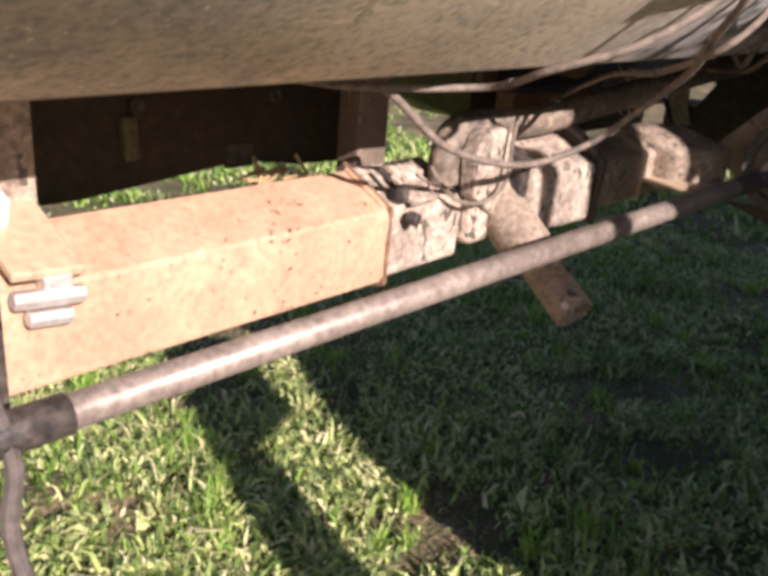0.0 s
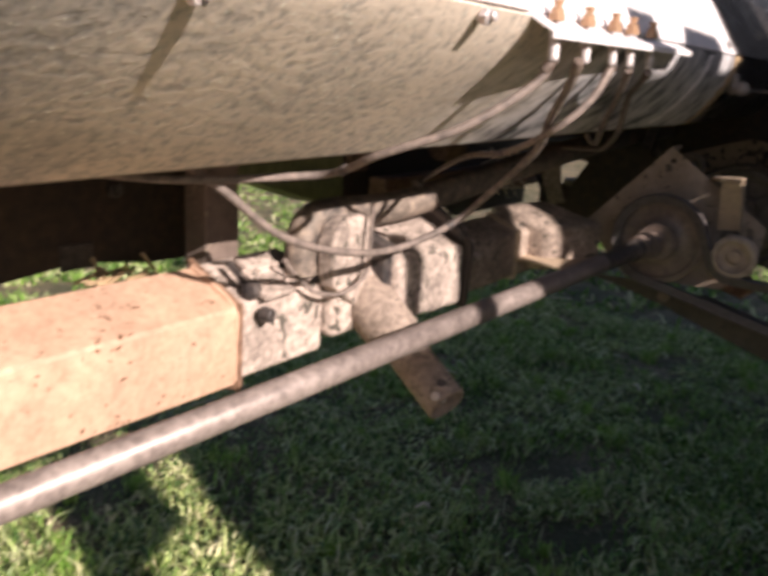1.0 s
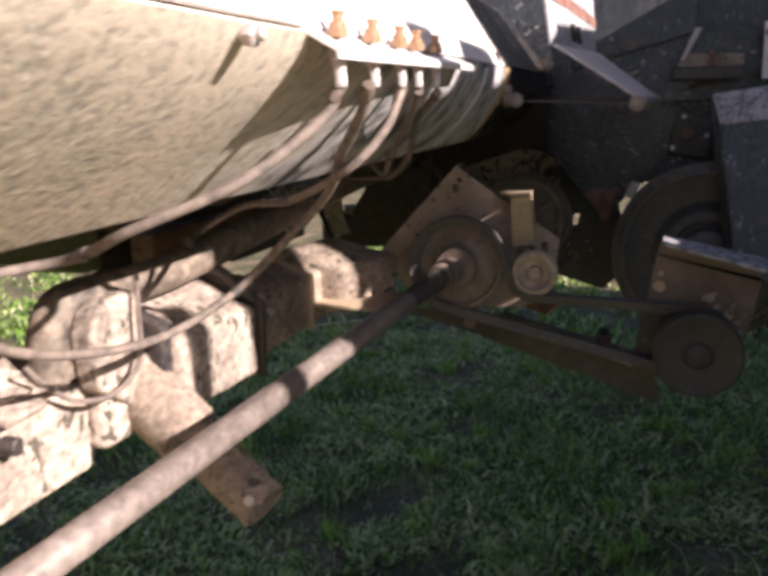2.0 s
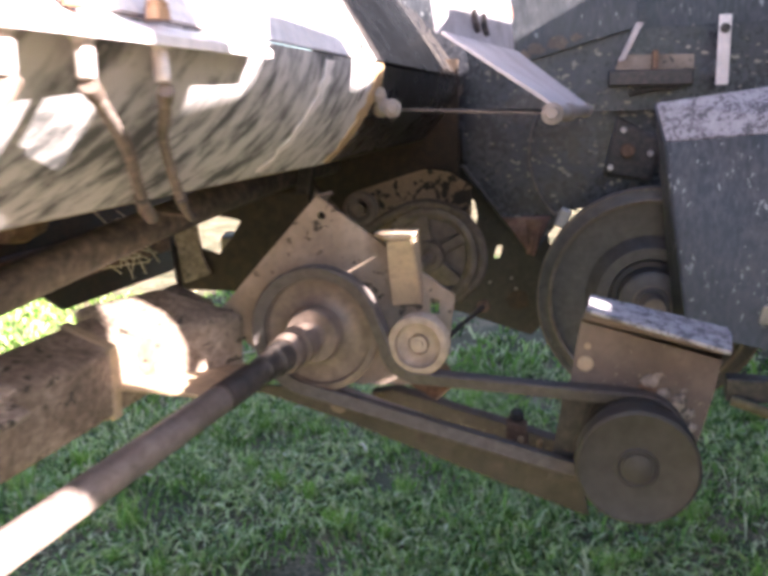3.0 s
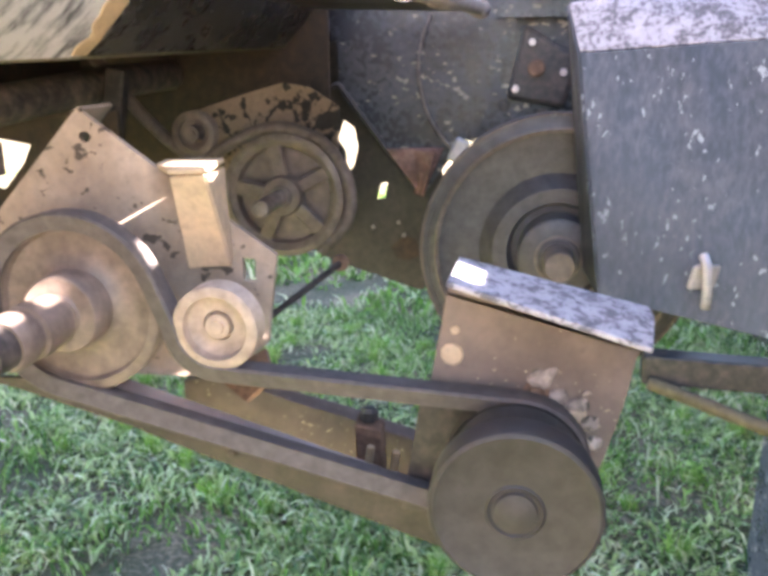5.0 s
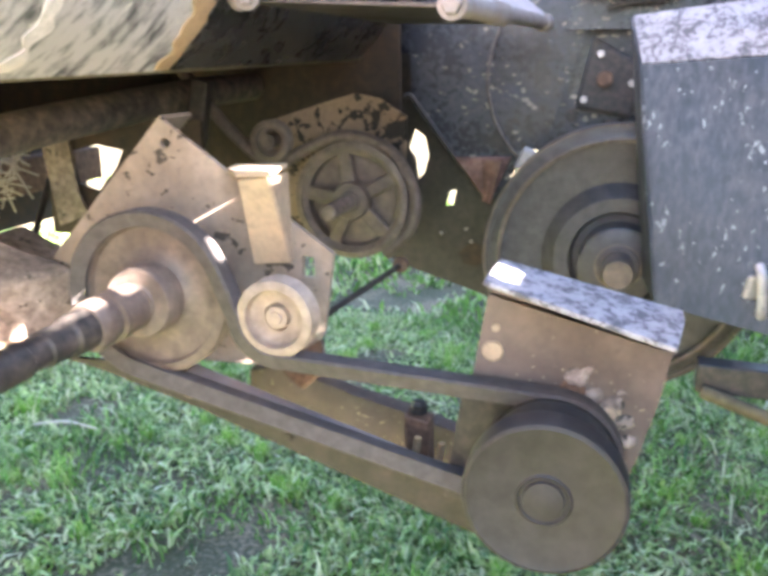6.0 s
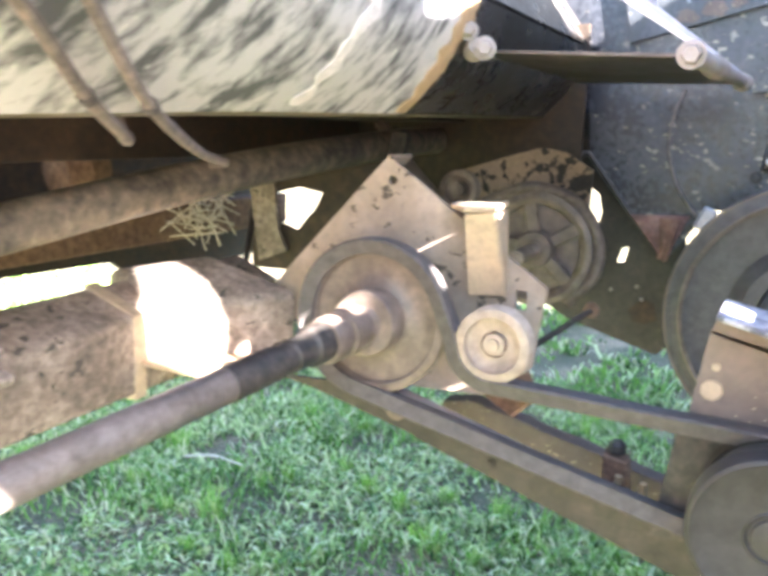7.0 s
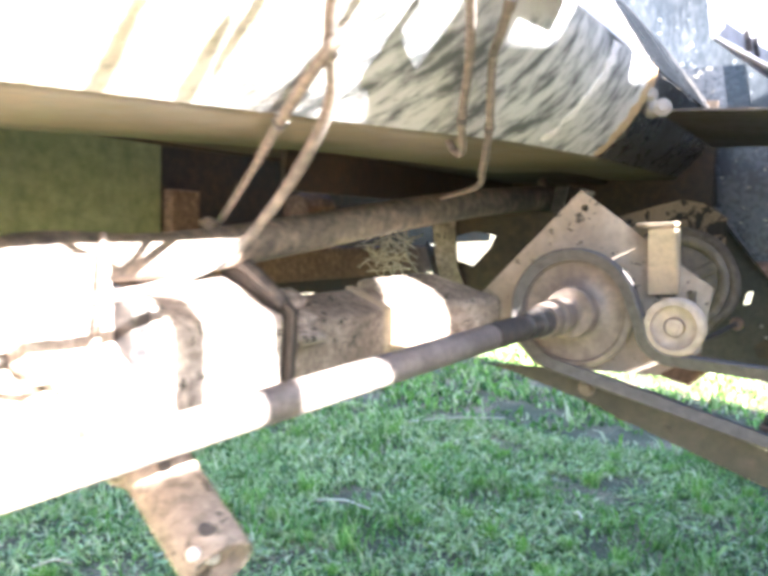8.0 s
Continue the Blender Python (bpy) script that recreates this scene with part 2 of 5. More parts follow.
def blade_material(name, dark, light, dry):
    m = bpy.data.materials.new(name)
    m.use_nodes = True
    n, l = m.node_tree.nodes, m.node_tree.links
    b = n["Principled BSDF"]
    g = n.new("ShaderNodeNewGeometry")
    r = n.new("ShaderNodeValToRGB")
    r.color_ramp.elements[0].color, r.color_ramp.elements[1].color = (*dark, 1), (*dry, 1)
    e = r.color_ramp.elements.new(0.62)
    e.color = (*light, 1)
    r.color_ramp.elements[2].position = 0.93
    l.new(g.outputs["Random Per Island"], r.inputs[0])
    l.new(r.outputs[0], b.inputs["Base Color"])
    b.inputs["Roughness"].default_value = 0.5
    tr, ms = n.new("ShaderNodeBsdfTranslucent"), n.new("ShaderNodeMixShader")
    ms.inputs[0].default_value = 0.3
    l.new(r.outputs[0], tr.inputs["Color"])
    l.new(b.outputs[0], ms.inputs[1])
    l.new(tr.outputs[0], ms.inputs[2])
    l.new(ms.outputs[0], n["Material Output"].inputs["Surface"])
    return m


M_SOIL = soil_material()
M_TUFT = blade_material("bright_tuft_blade", (0.12, 0.3, 0.03), (0.34, 0.5, 0.1), (0.5, 0.55, 0.2))
M_LEAF = blade_material("weed_leaf", (0.07, 0.15, 0.035), (0.56, 0.64, 0.24), (0.78, 0.7, 0.44))
M_STRAW = surface("dry_straw", (0.72, 0.63, 0.45), (0.6, 0.5, 0.33), 0.6, 0, 80, 9, 0.4, 0.1)
M_CHIPPED = surface("chipped_tan_plate", (0.36, 0.26, 0.165), (0.26, 0.185, 0.115), 0.7, 0, 80, 8, 0.4, 0.35, chips=(0.04, 0.03, 0.024), chip_level=0.585, chip_scale=(48, 48, 48))
M_SEAM = surface("ochre_seam", (0.48, 0.35, 0.19), (0.4, 0.3, 0.17), 0.65, 0, 60, 8, 0.4, 0.3)
M_BLADE = blade_material("grass_blade", (0.03, 0.09, 0.016), (0.28, 0.46, 0.085), (0.64, 0.6, 0.37))


# ---- builders ----
def thing(name, label, category, at, group="", kind=""):
    e = new(name)
    e.empty_display_size = 0.05
    e.location = at
    return tagged(e, label, category, group, kind)


def part(name, bm, material, parent=None, label="", smooth=None):
    me = bpy.data.meshes.new(name)
    bmesh.ops.recalc_face_normals(bm, faces=bm.faces)
    if smooth is not None:
        lim = radians(smooth)
        for f_ in bm.faces:
            f_.smooth = True
        for e_ in bm.edges:
            e_.smooth = len(e_.link_faces) == 2 and e_.calc_face_angle(0) < lim
    bm.to_mesh(me)
    bm.free()
    me.materials.append(material)
    ob = new(name, me)
    if parent:
        ob.parent = parent
        ob.matrix_parent_inverse = Matrix.Translation(parent.location).inverted() if parent.type == "EMPTY" else Matrix()
    if label:
        ob["label"] = label
    return ob


def box(size, m=None, bevel=0.003, bm=None):
    bm = bm or bmesh.new()
    r = bmesh.ops.create_cube(bm, size=1)
    mm = (m or Matrix()) @ Matrix.Diagonal((*size, 1))
    bmesh.ops.transform(bm, matrix=mm, verts=r["verts"])
    if bevel:
        es = {e for v in r["verts"] for e in v.link_edges}
        bmesh.ops.bevel(bm, geom=list(es), offset=bevel, segments=2, profile=0.5, affect="EDGES")
    return bm


def at(x, y, z, rx=0, ry=0, rz=0):
    return pose(x, y, z, rx, ry, rz)


def prism(points, normal_axis, a, b, bevel=0.0, bm=None, holes=()):
    """A plate with that outline, from a to b along an axis; points are the other two coordinates in order."""
    bm = bm or bmesh.new()

    def put(p, q):
        return {"x": (q, p[0], p[1]), "y": (p[0], q, p[1]), "z": (p[0], p[1], q)}[normal_axis]
    if not holes:
        lo = [bm.verts.new(put(p, a)) for p in points]
        hi = [bm.verts.new(put(p, b)) for p in points]
        k = len(points)
        bm.faces.new(lo)
        bm.faces.new(hi[::-1])
        made = [bm.faces.new((lo[i], lo[(i + 1) % k], hi[(i + 1) % k], hi[i])) for i in range(k)]
        if bevel:
            es = list({e for f_ in made for e in f_.edges})
            bmesh.ops.bevel(bm, geom=es, offset=bevel, segments=2, profile=0.5, affect="EDGES")
        return bm
    loops = [list(points)] + [list(h) for h in holes]
    edges = []
    for lp in loops:
        vs = [bm.verts.new(put(p, a)) for p in lp]
        edges += [bm.edges.new((vs[i], vs[(i + 1) % len(vs)])) for i in range(len(vs))]
    fill = bmesh.ops.triangle_fill(bm, edges=edges, use_beauty=True)
    faces = [g for g in fill["geom"] if isinstance(g, bmesh.types.BMFace)]
    ex = bmesh.ops.extrude_face_region(bm, geom=faces)
    d = Vector(put((0, 0), b - a))
    bmesh.ops.translate(bm, vec=d, verts=[g for g in ex["geom"] if isinstance(g, bmesh.types.BMVert)])
    return bm


def disc_points(cx, cz, r, k=20, sx=1.0):
    return [(cx + r * sx * math.cos(2 * math.pi * i / k), cz + r * math.sin(2 * math.pi * i / k)) for i in range(k)]


def lathe(profile, centre, axis, seg=48, bm=None):
    """Turns (radius, along) pairs round the axis through centre."""
    bm = bm or bmesh.new()
    q = Vector(axis).normalized().to_track_quat("Z", "Y").to_matrix()
    c = Vector(centre)
    rings = []
    for r, h in profile:
        if r < 1e-5:
            rings.append([bm.verts.new(c + q @ Vector((0, 0, h)))])
        else:
            rings.append([bm.verts.new(c + q @ Vector((r * math.cos(2 * math.pi * i / seg), r * math.sin(2 * math.pi * i / seg), h))) for i in range(seg)])
    for a, b in zip(rings, rings[1:]):
        for i in range(seg):
            j = (i + 1) % seg
            if len(a) == 1 and len(b) == 1:
                continue
            if len(a) == 1:
                bm.faces.new((a[0], b[i], b[j]))
            elif len(b) == 1:
                bm.faces.new((a[i], a[j], b[0]))
            else:
                bm.faces.new((a[i], a[j], b[j], b[i]))
    return bm


def rod(p0, p1, r, seg=20, bm=None, r1=None, round_=0.15):
    p0, p1 = Vector(p0), Vector(p1)
    h = (p1 - p0).length
    r1 = r if r1 is None else r1
    e = min(r, r1) * round_
    return lathe([(0, 0), (r - e, 0), (r, e), (r1, h - e), (r1 - e, h), (0, h)], p0, p1 - p0, seg, bm)


def smooth_path(points, steps=8):
    ps = [Vector(p) for p in points]
    ps = [2 * ps[0] - ps[1]] + ps + [2 * ps[-1] - ps[-2]]
    out = []
    for i in range(1, len(ps) - 2):
        a, b, c, d = ps[i - 1:i + 3]
        for k in range(steps):
            t = k / steps
            out.append(0.5 * (2 * b + (c - a) * t + (2 * a - 5 * b + 4 * c - d) * t * t + (3 * b - a - 3 * c + d) * t ** 3))
    out.append(ps[-2])
    return out


def sweep(points, r, seg=10, steps=8, bm=None, squash=1.0):
    bm = bm or bmesh.new()
    ps = smooth_path(points, steps) if steps > 1 else [Vector(p) for p in points]
    rings, up = [], Vector((0.13, 0.2, 1)).normalized()
    for i, p in enumerate(ps):
        d = (ps[min(i + 1, len(ps) - 1)] - ps[max(i - 1, 0)]).normalized()
        u = (up - d * up.dot(d)).normalized()
        up = u
        v = d.cross(u)
        rings.append([bm.verts.new(p + r * (math.cos(2 * math.pi * k / seg) * u * squash + math.sin(2 * math.pi * k / seg) * v)) for k in range(seg)])
    for a, b in zip(rings, rings[1:]):
        for k in range(seg):
            bm.faces.new((a[k], a[(k + 1) % seg], b[(k + 1) % seg], b[k]))
    bm.faces.new(rings[0][::-1])
    bm.faces.new(rings[-1])
    return bm


def bolt(parent, p, axis, r=0.011, h=0.009, material=None, name="bolt", washer=True, label=""):
    """A hexagon head on a washer, looking along the axis."""
    bm = bmesh.new()
    if washer:
        lathe([(0, 0), (r * 1.45, 0), (r * 1.45, h * 0.22), (r, h * 0.25)], p, axis, 18, bm)
    lathe([(r, h * 0.2), (r, h * 0.85), (r * 0.8, h), (0, h)], p, axis, 6, bm)
    return part(name, bm, material or M_ZINC, parent, label)


def sheet(corners, thick, bm=None, bevel=0.0):
    """A flat plate on 3D corners in order, thickened along its normal."""
    bm = bm or bmesh.new()
    cs = [Vector(c) for c in corners]
    nrm = (cs[1] - cs[0]).cross(cs[2] - cs[0]).normalized()
    lo = [bm.verts.new(c) for c in cs]
    hi = [bm.verts.new(c - nrm * thick) for c in cs]
    k = len(cs)
    bm.faces.new(lo)
    bm.faces.new(hi[::-1])
    for i in range(k):
        bm.faces.new((lo[i], hi[i], hi[(i + 1) % k], lo[(i + 1) % k]))
    if bevel:
        bmesh.ops.bevel(bm, geom=list(bm.edges), offset=bevel, segments=2, profile=0.5, affect="EDGES")
    return bm


def lumpy(bm, amount, scale, seed):
    for v in bm.verts:
        v.co += amount * noise.noise_vector(v.co * scale + Vector((seed, 0, 0)))


# ---- ground ----
def build_ground():
    bm = bmesh.new()
    xs = sorted({*[-400, -150, -60, -30, 30, 60, 150, 400], *np.arange(-16, 12.01, 0.5).tolist()})
    ys = sorted({*[-400, -150, -60, -30, 30, 60, 150, 400], *np.arange(-8, 16.01, 0.5).tolist()})
    g = [[bm.verts.new((x, y, 0.035 * noise.noise((x * 0.5, y * 0.5, 0)) if abs(x) < 25 and abs(y) < 25 else 0)) for y in ys] for x in xs]
    for i in range(len(xs) - 1):
        for j in range(len(ys) - 1):
            bm.faces.new((g[i][j], g[i + 1][j], g[i + 1][j + 1], g[i][j + 1]))
    ob = part("ground", bm, M_SOIL, None, "", 80)
    tagged(ob, "trodden short grass lawn with bare brown soil patches", "ground", "", "structure")


def blades(name, label, material, x, y, hgt, wid, lean, rng):
    """Bent blades of five points each, joined into one mesh."""
    k = x.size
    yaw, ly = rng.uniform(0, 6.283, k), rng.uniform(0, 6.283, k)
    lean = lean * hgt
    ux, uy = np.cos(yaw) * wid, np.sin(yaw) * wid
    lx, lz = np.cos(ly) * lean, np.sin(ly) * lean
    v = np.empty((k, 5, 3))
    z0 = np.full(k, -0.012)
    v[:, 0] = np.stack([x - ux, y - uy, z0], 1)
    v[:, 1] = np.stack([x + ux, y + uy, z0], 1)
    v[:, 2] = np.stack([x - ux * 0.85 + lx * 0.35, y - uy * 0.85 + lz * 0.35, hgt * 0.62], 1)
    v[:, 3] = np.stack([x + ux * 0.85 + lx * 0.35, y + uy * 0.85 + lz * 0.35, hgt * 0.62], 1)
    v[:, 4] = np.stack([x + lx, y + lz, hgt * (1.02 - 0.15 * (lean / hgt) ** 2)], 1)
    base = np.arange(k)[:, None] * 5
    tri = np.concatenate([base + np.array([[0, 1, 3]]), base + np.array([[0, 3, 2]]), base + np.array([[2, 3, 4]])], 0)
    me = bpy.data.meshes.new(name)
    me.vertices.add(k * 5)
    me.vertices.foreach_set("co", v.reshape(-1))
    me.loops.add(tri.size)
    me.loops.foreach_set("vertex_index", tri.reshape(-1).astype(np.int32))
    me.polygons.add(len(tri))
    me.polygons.foreach_set("loop_start", np.arange(0, tri.size, 3, dtype=np.int32))
    me.update(calc_edges=True)
    me.materials.append(material)
    return tagged(new(name, me), label, "grass", "", "stuff")


def build_grass():
    rng = np.random.default_rng(4)
    xs, ys = [], []
    for count, x0, x1, y0, y1 in ((82000, -3.6, 1.9, -1.6, 4.2), (32000, -7, -3.6, -2.5, 6), (18000, -3.6, 2.2, 4.2, 9), (16000, -13, -7, -4, 10), (15000, -3.6, 2.2, -7, -1.6), (16000, 1.9, 7, -7, 9), (9000, -9, -3.6, -7, -2.5)):
        xs.append(rng.uniform(x0, x1, count))
        ys.append(rng.uniform(y0, y1, count))
    x, y = np.concatenate(xs), np.concatenate(ys)
    dens = np.sin(x * 3.1 + 1.7 * np.sin(y * 2.3)) * np.sin(y * 2.7 + 1.3 * np.sin(x * 1.9)) + 0.6 * np.sin(x * 9.1 + y * 4.3) * np.sin(y * 8.3 - x * 3.1)
    keep = rng.uniform(-0.9, 0.66, x.size) < dens
    # fewer blades where low weeds have taken over
    keep &= (rng.uniform(0, 1, x.size) < 0.35) | (y > 0.9 - 0.25 * x) | (x < -3.6) | (x > 1.0)
    x, y, dens = x[keep], y[keep], dens[keep]
    far = np.where((np.abs(x + 0.8) > 2.9) | (y > 4.2) | (y < -1.8), 1.0, 0.0)
    hgt = (rng.gamma(2.4, 0.017, x.size) + 0.009) * (1 + 0.3 * far) * (0.85 + 0.3 * np.clip(dens, -1, 1))
    wid = rng.uniform(0.0028, 0.0075, x.size) * (1 + 1.6 * far)
    blades("grass", "short green lawn grass with dry straw blades", M_BLADE, x, y, hgt, wid, rng.uniform(0.3, 1.5, x.size), rng)
    # low weeds with broad leaves, in patches
    n_, m_ = 4000, 30
    cx, cy = rng.uniform(-3.8, 1.8, n_), rng.uniform(-1.7, 4.2, n_)
    clump = np.sin(cx * 4.3 + 1.1 * np.sin(cy * 3.1)) * np.sin(cy * 3.7 + np.sin(cx * 2.9))
    cx, cy = cx[clump > -0.45], cy[clump > -0.45]
    n_ = cx.size
    x = (cx[:, None] + rng.normal(0, 0.05, (n_, m_))).ravel()
    y = (cy[:, None] + rng.normal(0, 0.05, (n_, m_))).ravel()
    blades("low_weeds", "low broad-leaved weeds growing among the grass", M_LEAF, x, y, rng.gamma(3.0, 0.009, x.size) + 0.006, rng.uniform(0.005, 0.0115, x.size), rng.uniform(0.7, 2.0, x.size), rng)
    # brighter tufts
    n_, m_ = 170, 46
    cx, cy = rng.uniform(-3.4, 1.6, n_), rng.uniform(-1.4, 4.0, n_)
    cx[0], cy[0] = -1.68, 1.55
    sc = rng.uniform(0.5, 1.25, n_)
    sc[0] = 1.7
    x = (cx[:, None] + rng.normal(0, 0.022, (n_, m_)) * sc[:, None]).ravel()
    y = (cy[:, None] + rng.normal(0, 0.022, (n_, m_)) * sc[:, None]).ravel()
    h = (rng.uniform(0.05, 0.115, (n_, m_)) * sc[:, None]).ravel()
    blades("grass_tufts", "bright green taller grass tufts in the lawn", M_TUFT, x, y, h, rng.uniform(0.0022, 0.0042, x.size), rng.uniform(0.2, 0.95, x.size), rng)


def build_straw():
    for a, c in (((-2.16, 1.98), (-1.83, 2.0)), ((-2.68, 3.72), (-2.0, 4.38)), ((-1.16, 0.458), (-1.10, 0.478)), ((-2.68, 0.58), (-2.56, 0.69)), ((-0.9, 2.6), (-0.83, 2.5))):
        d = thing("straw_stalk", "pale dry straw stalk lying on the grass", "straw", (*a, 0.02), "straw stalks")
        mid = ((a[0] + c[0]) / 2, (a[1] + c[1]) / 2 + 0.012, 0.06)
        part("stalk", sweep([(*a, 0.035), mid, (*c, 0.045)], 0.0065, 6, 5), M_STRAW, d)


build_ground()
build_grass()
build_straw()


# ---- trough with its hose manifold ----
# cross-section of the trough's side: bottom edge, upper edge, as (x, z); it rises slightly along y
def trough_z(y):
    return 0.019 * (y + 0.6)


def trough_x(y, v):
    """The side leans in below, more so towards the near end; v runs from bottom to top."""
    low = -0.213 + 0.152 * min(0.0, y + 0.3) + 0.08 * max(0.0, min(0.35, y + 0.3))
    return low + (-0.085 - low) * (1 - (1 - v) ** (1.22 + 0.68 * max(0.0, min(1.0, (y + 1.1) / 0.8))))


def trough_low(y):
    return 1.696 + 0.043 * min(0.0, y + 0.3) + 0.024 * max(0.0, y + 0.3)


def grid_mesh(f, nu, nv):
    bm = bmesh.new()
    rows = [[bm.verts.new(f(i / nu, j / nv)) for j in range(nv + 1)] for i in range(nu + 1)]
    for a, b in zip(rows, rows[1:]):
        for j in range(nv):
            bm.faces.new((a[j], b[j], b[j + 1], a[j + 1]))
    return bm


def thick_part(name, bm, material, parent, label, thickness=0.005, smooth=60):
    ob = part(name, bm, material, parent, label, smooth)
    m = ob.modifiers.new("thickness", "SOLIDIFY")
    m.thickness, m.offset = thickness, -1
    return ob


def build_trough():
    t = thing("grain_trough", "long mud-splashed dark steel trough above a beam", "trough", (-0.3, -0.8, 1.7))

    def on_side(y, v, out=0.0):
        z0 = trough_low(y)
        return (trough_x(y, v) + out + 0.004 * noise.noise((y * 4, v * 2, 0.3)), y, z0 + (1.864 + trough_z(y) - z0) * v)
    thick_part("side_panel", grid_mesh(lambda u, v: on_side(-3.2 + 3.27 * u, v), 120, 14), M_TANK, t, "dark sheet caked with streaked tan mud")
    # upper sheet: the white colour stands in for strong sun on it
    bm = sheet([(-0.088, -3.2, 1.866 + trough_z(-3.2)), (-0.086, 0.08, 1.866 + trough_z(0.08)), (-0.23, 0.14, 2.1), (-0.23, -3.2, 2.1)], -0.004)
    part("upper_panel", bm, M_WHITE, t, "upper sheet coloured white for its sunlit glare")
    # rim folded in under the side
    prof = [(0, 0), (-0.004, -0.003), (-0.02, -0.004), (-0.15, -0.005), (-0.40, -0.006)]

    def rim(u, v):
        k = min(3, int(v * 4))
        f = v * 4 - k
        dx, dz = (prof[k][i] + (prof[k + 1][i] - prof[k][i]) * f for i in (0, 1))
        y = -3.2 + 4.3 * u
        return (trough_x(y, 0) + dx, y, trough_low(y) + dz)
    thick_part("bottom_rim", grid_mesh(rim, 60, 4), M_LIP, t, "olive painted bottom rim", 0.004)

    def band(y0, width, v0, v1, wobble, seed, out):
        def f(u, v):
            h = v0 + (v1 - v0) * v
            y = y0 + 0.05 * max(0.0, h - 0.5) + width * (u - 0.5) * (0.55 + 0.45 * h) + wobble * noise.noise((v * 11, u * 2.5, seed))
            return on_side(y, h, out)
        return grid_mesh(f, 3, 40)
    thick_part("end_seam", band(0.06, 0.06, 0.0, 1.0, 0.014, 4.0, 0.006), M_SEAM, t, "tan flaking painted seam", 0.003)
    thick_part("paint_streak", band(-0.225, 0.034, 0.03, 0.95, 0.014, 9.0, 0.007), M_WHITE, t, "worn white paint streak", 0.002)
    thick_part("end_cowl", grid_mesh(lambda u, v: on_side(0.074 + 1.056 * u, v, -0.004), 24, 8), M_COWL, t, "black rounded end sheet")
    thick_part("rust_band", band(1.06, 0.12, 0.0, 0.9, 0.05, 2.0, 0.002), M_COVER, t, "rusty bare end of the sheet", 0.002)
    part("upper_cowl", sheet([(-0.087, 0.084, 1.868 + trough_z(0.08)), (-0.087, 1.13, 1.868 + trough_z(1.13)), (-0.23, 1.13, 2.1), (-0.23, 0.144, 2.1)], -0.004), M_COWL, t, "black upper end sheet")
    part("mark", sweep([(-0.085, 0.0, 1.885), (-0.098, 0.03, 1.908), (-0.092, 0.035, 1.895)], 0.004, 6, 3), M_DARKSTEEL, t, "dark painted mark")
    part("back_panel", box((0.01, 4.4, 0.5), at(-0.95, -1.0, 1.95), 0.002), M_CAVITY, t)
    # dark strip added for the shade in the gap under the trough
    part("shade_strip", box((0.012, 1.36, 0.09), at(-0.72, 0.42, 1.66), 0.002), M_CAVITY, t, "dark strip filling the shaded gap under the trough")
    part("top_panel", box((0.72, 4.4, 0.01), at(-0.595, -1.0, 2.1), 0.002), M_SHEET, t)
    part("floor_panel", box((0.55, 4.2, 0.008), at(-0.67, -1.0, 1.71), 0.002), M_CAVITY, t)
    for y, z in ((-1.73, 1.812), (-1.31, 1.837)):
        x = on_side(y, (z - trough_low(y)) / (1.864 + trough_z(y) - trough_low(y)))[0]
        bm = rod((x - 0.012, y, z + 0.002), (x + 0.03, y, z), 0.006, 12)
        lathe([(0, 0.0), (0.0105, 0.0), (0.0105, 0.008), (0.009, 0.01), (0, 0.011)], (x + 0.012, y, z), (1, 0, -0.1), 6, bm)
        part("stud", bm, M_ZINC, t, "zinc stud with nut")
    return t


def build_manifold():
    t = thing("hose_manifold", "bright bent steel shelf with brass hose fittings", "manifold", (-0.07, -0.83, 1.84))
    y0, y1 = -1.18, -0.5
    bm = sheet([(-0.05, y0, 1.834), (-0.05, y1, 1.852), (-0.092, y1 + 0.03, 1.868), (-0.09, y0 - 0.005, 1.858)], 0.005, None, 0.0015)
    part("shelf", bm, M_WHITE, t, "worn pale steel shelf")
    bm = sheet([(-0.049, y0, 1.833), (-0.049, y0, 1.823), (-0.049, y1, 1.842), (-0.049, y1, 1.851)], 0.004, None, 0.001)
    part("front_lip", bm, M_WHITE, t)
    spots = (-1.135, -1.02, -0.905, -0.82, -0.71)
    for i, y in enumerate(spots):
        z = 1.847 + (y - y0) * 0.026
        bm = lathe([(0, 0), (0.012, 0), (0.012, 0.009), (0.008, 0.010)], (-0.068, y, z), (0, 0, 1), 6)
        lathe([(0.0095, 0.009), (0.0095, 0.015), (0.006, 0.017), (0.006, 0.023), (0.0075, 0.024), (0.0075, 0.027), (0, 0.028)], (-0.068, y, z), (0.05, 0, 1), 14, bm)
        f = part("fitting", bm, M_BRASS, t, "rusty brass hose fitting")
        bm = lathe([(0, 0), (0.0088, 0), (0.0088, 0.012), (0.007, 0.014), (0.007, 0.036), (0.006, 0.04), (0, 0.04)], (-0.068, y, z - 0.012), (0.1, -0.15, -1), 8)
        part("nut", bm, M_ZINC, f, "bright hose nut")
    return t


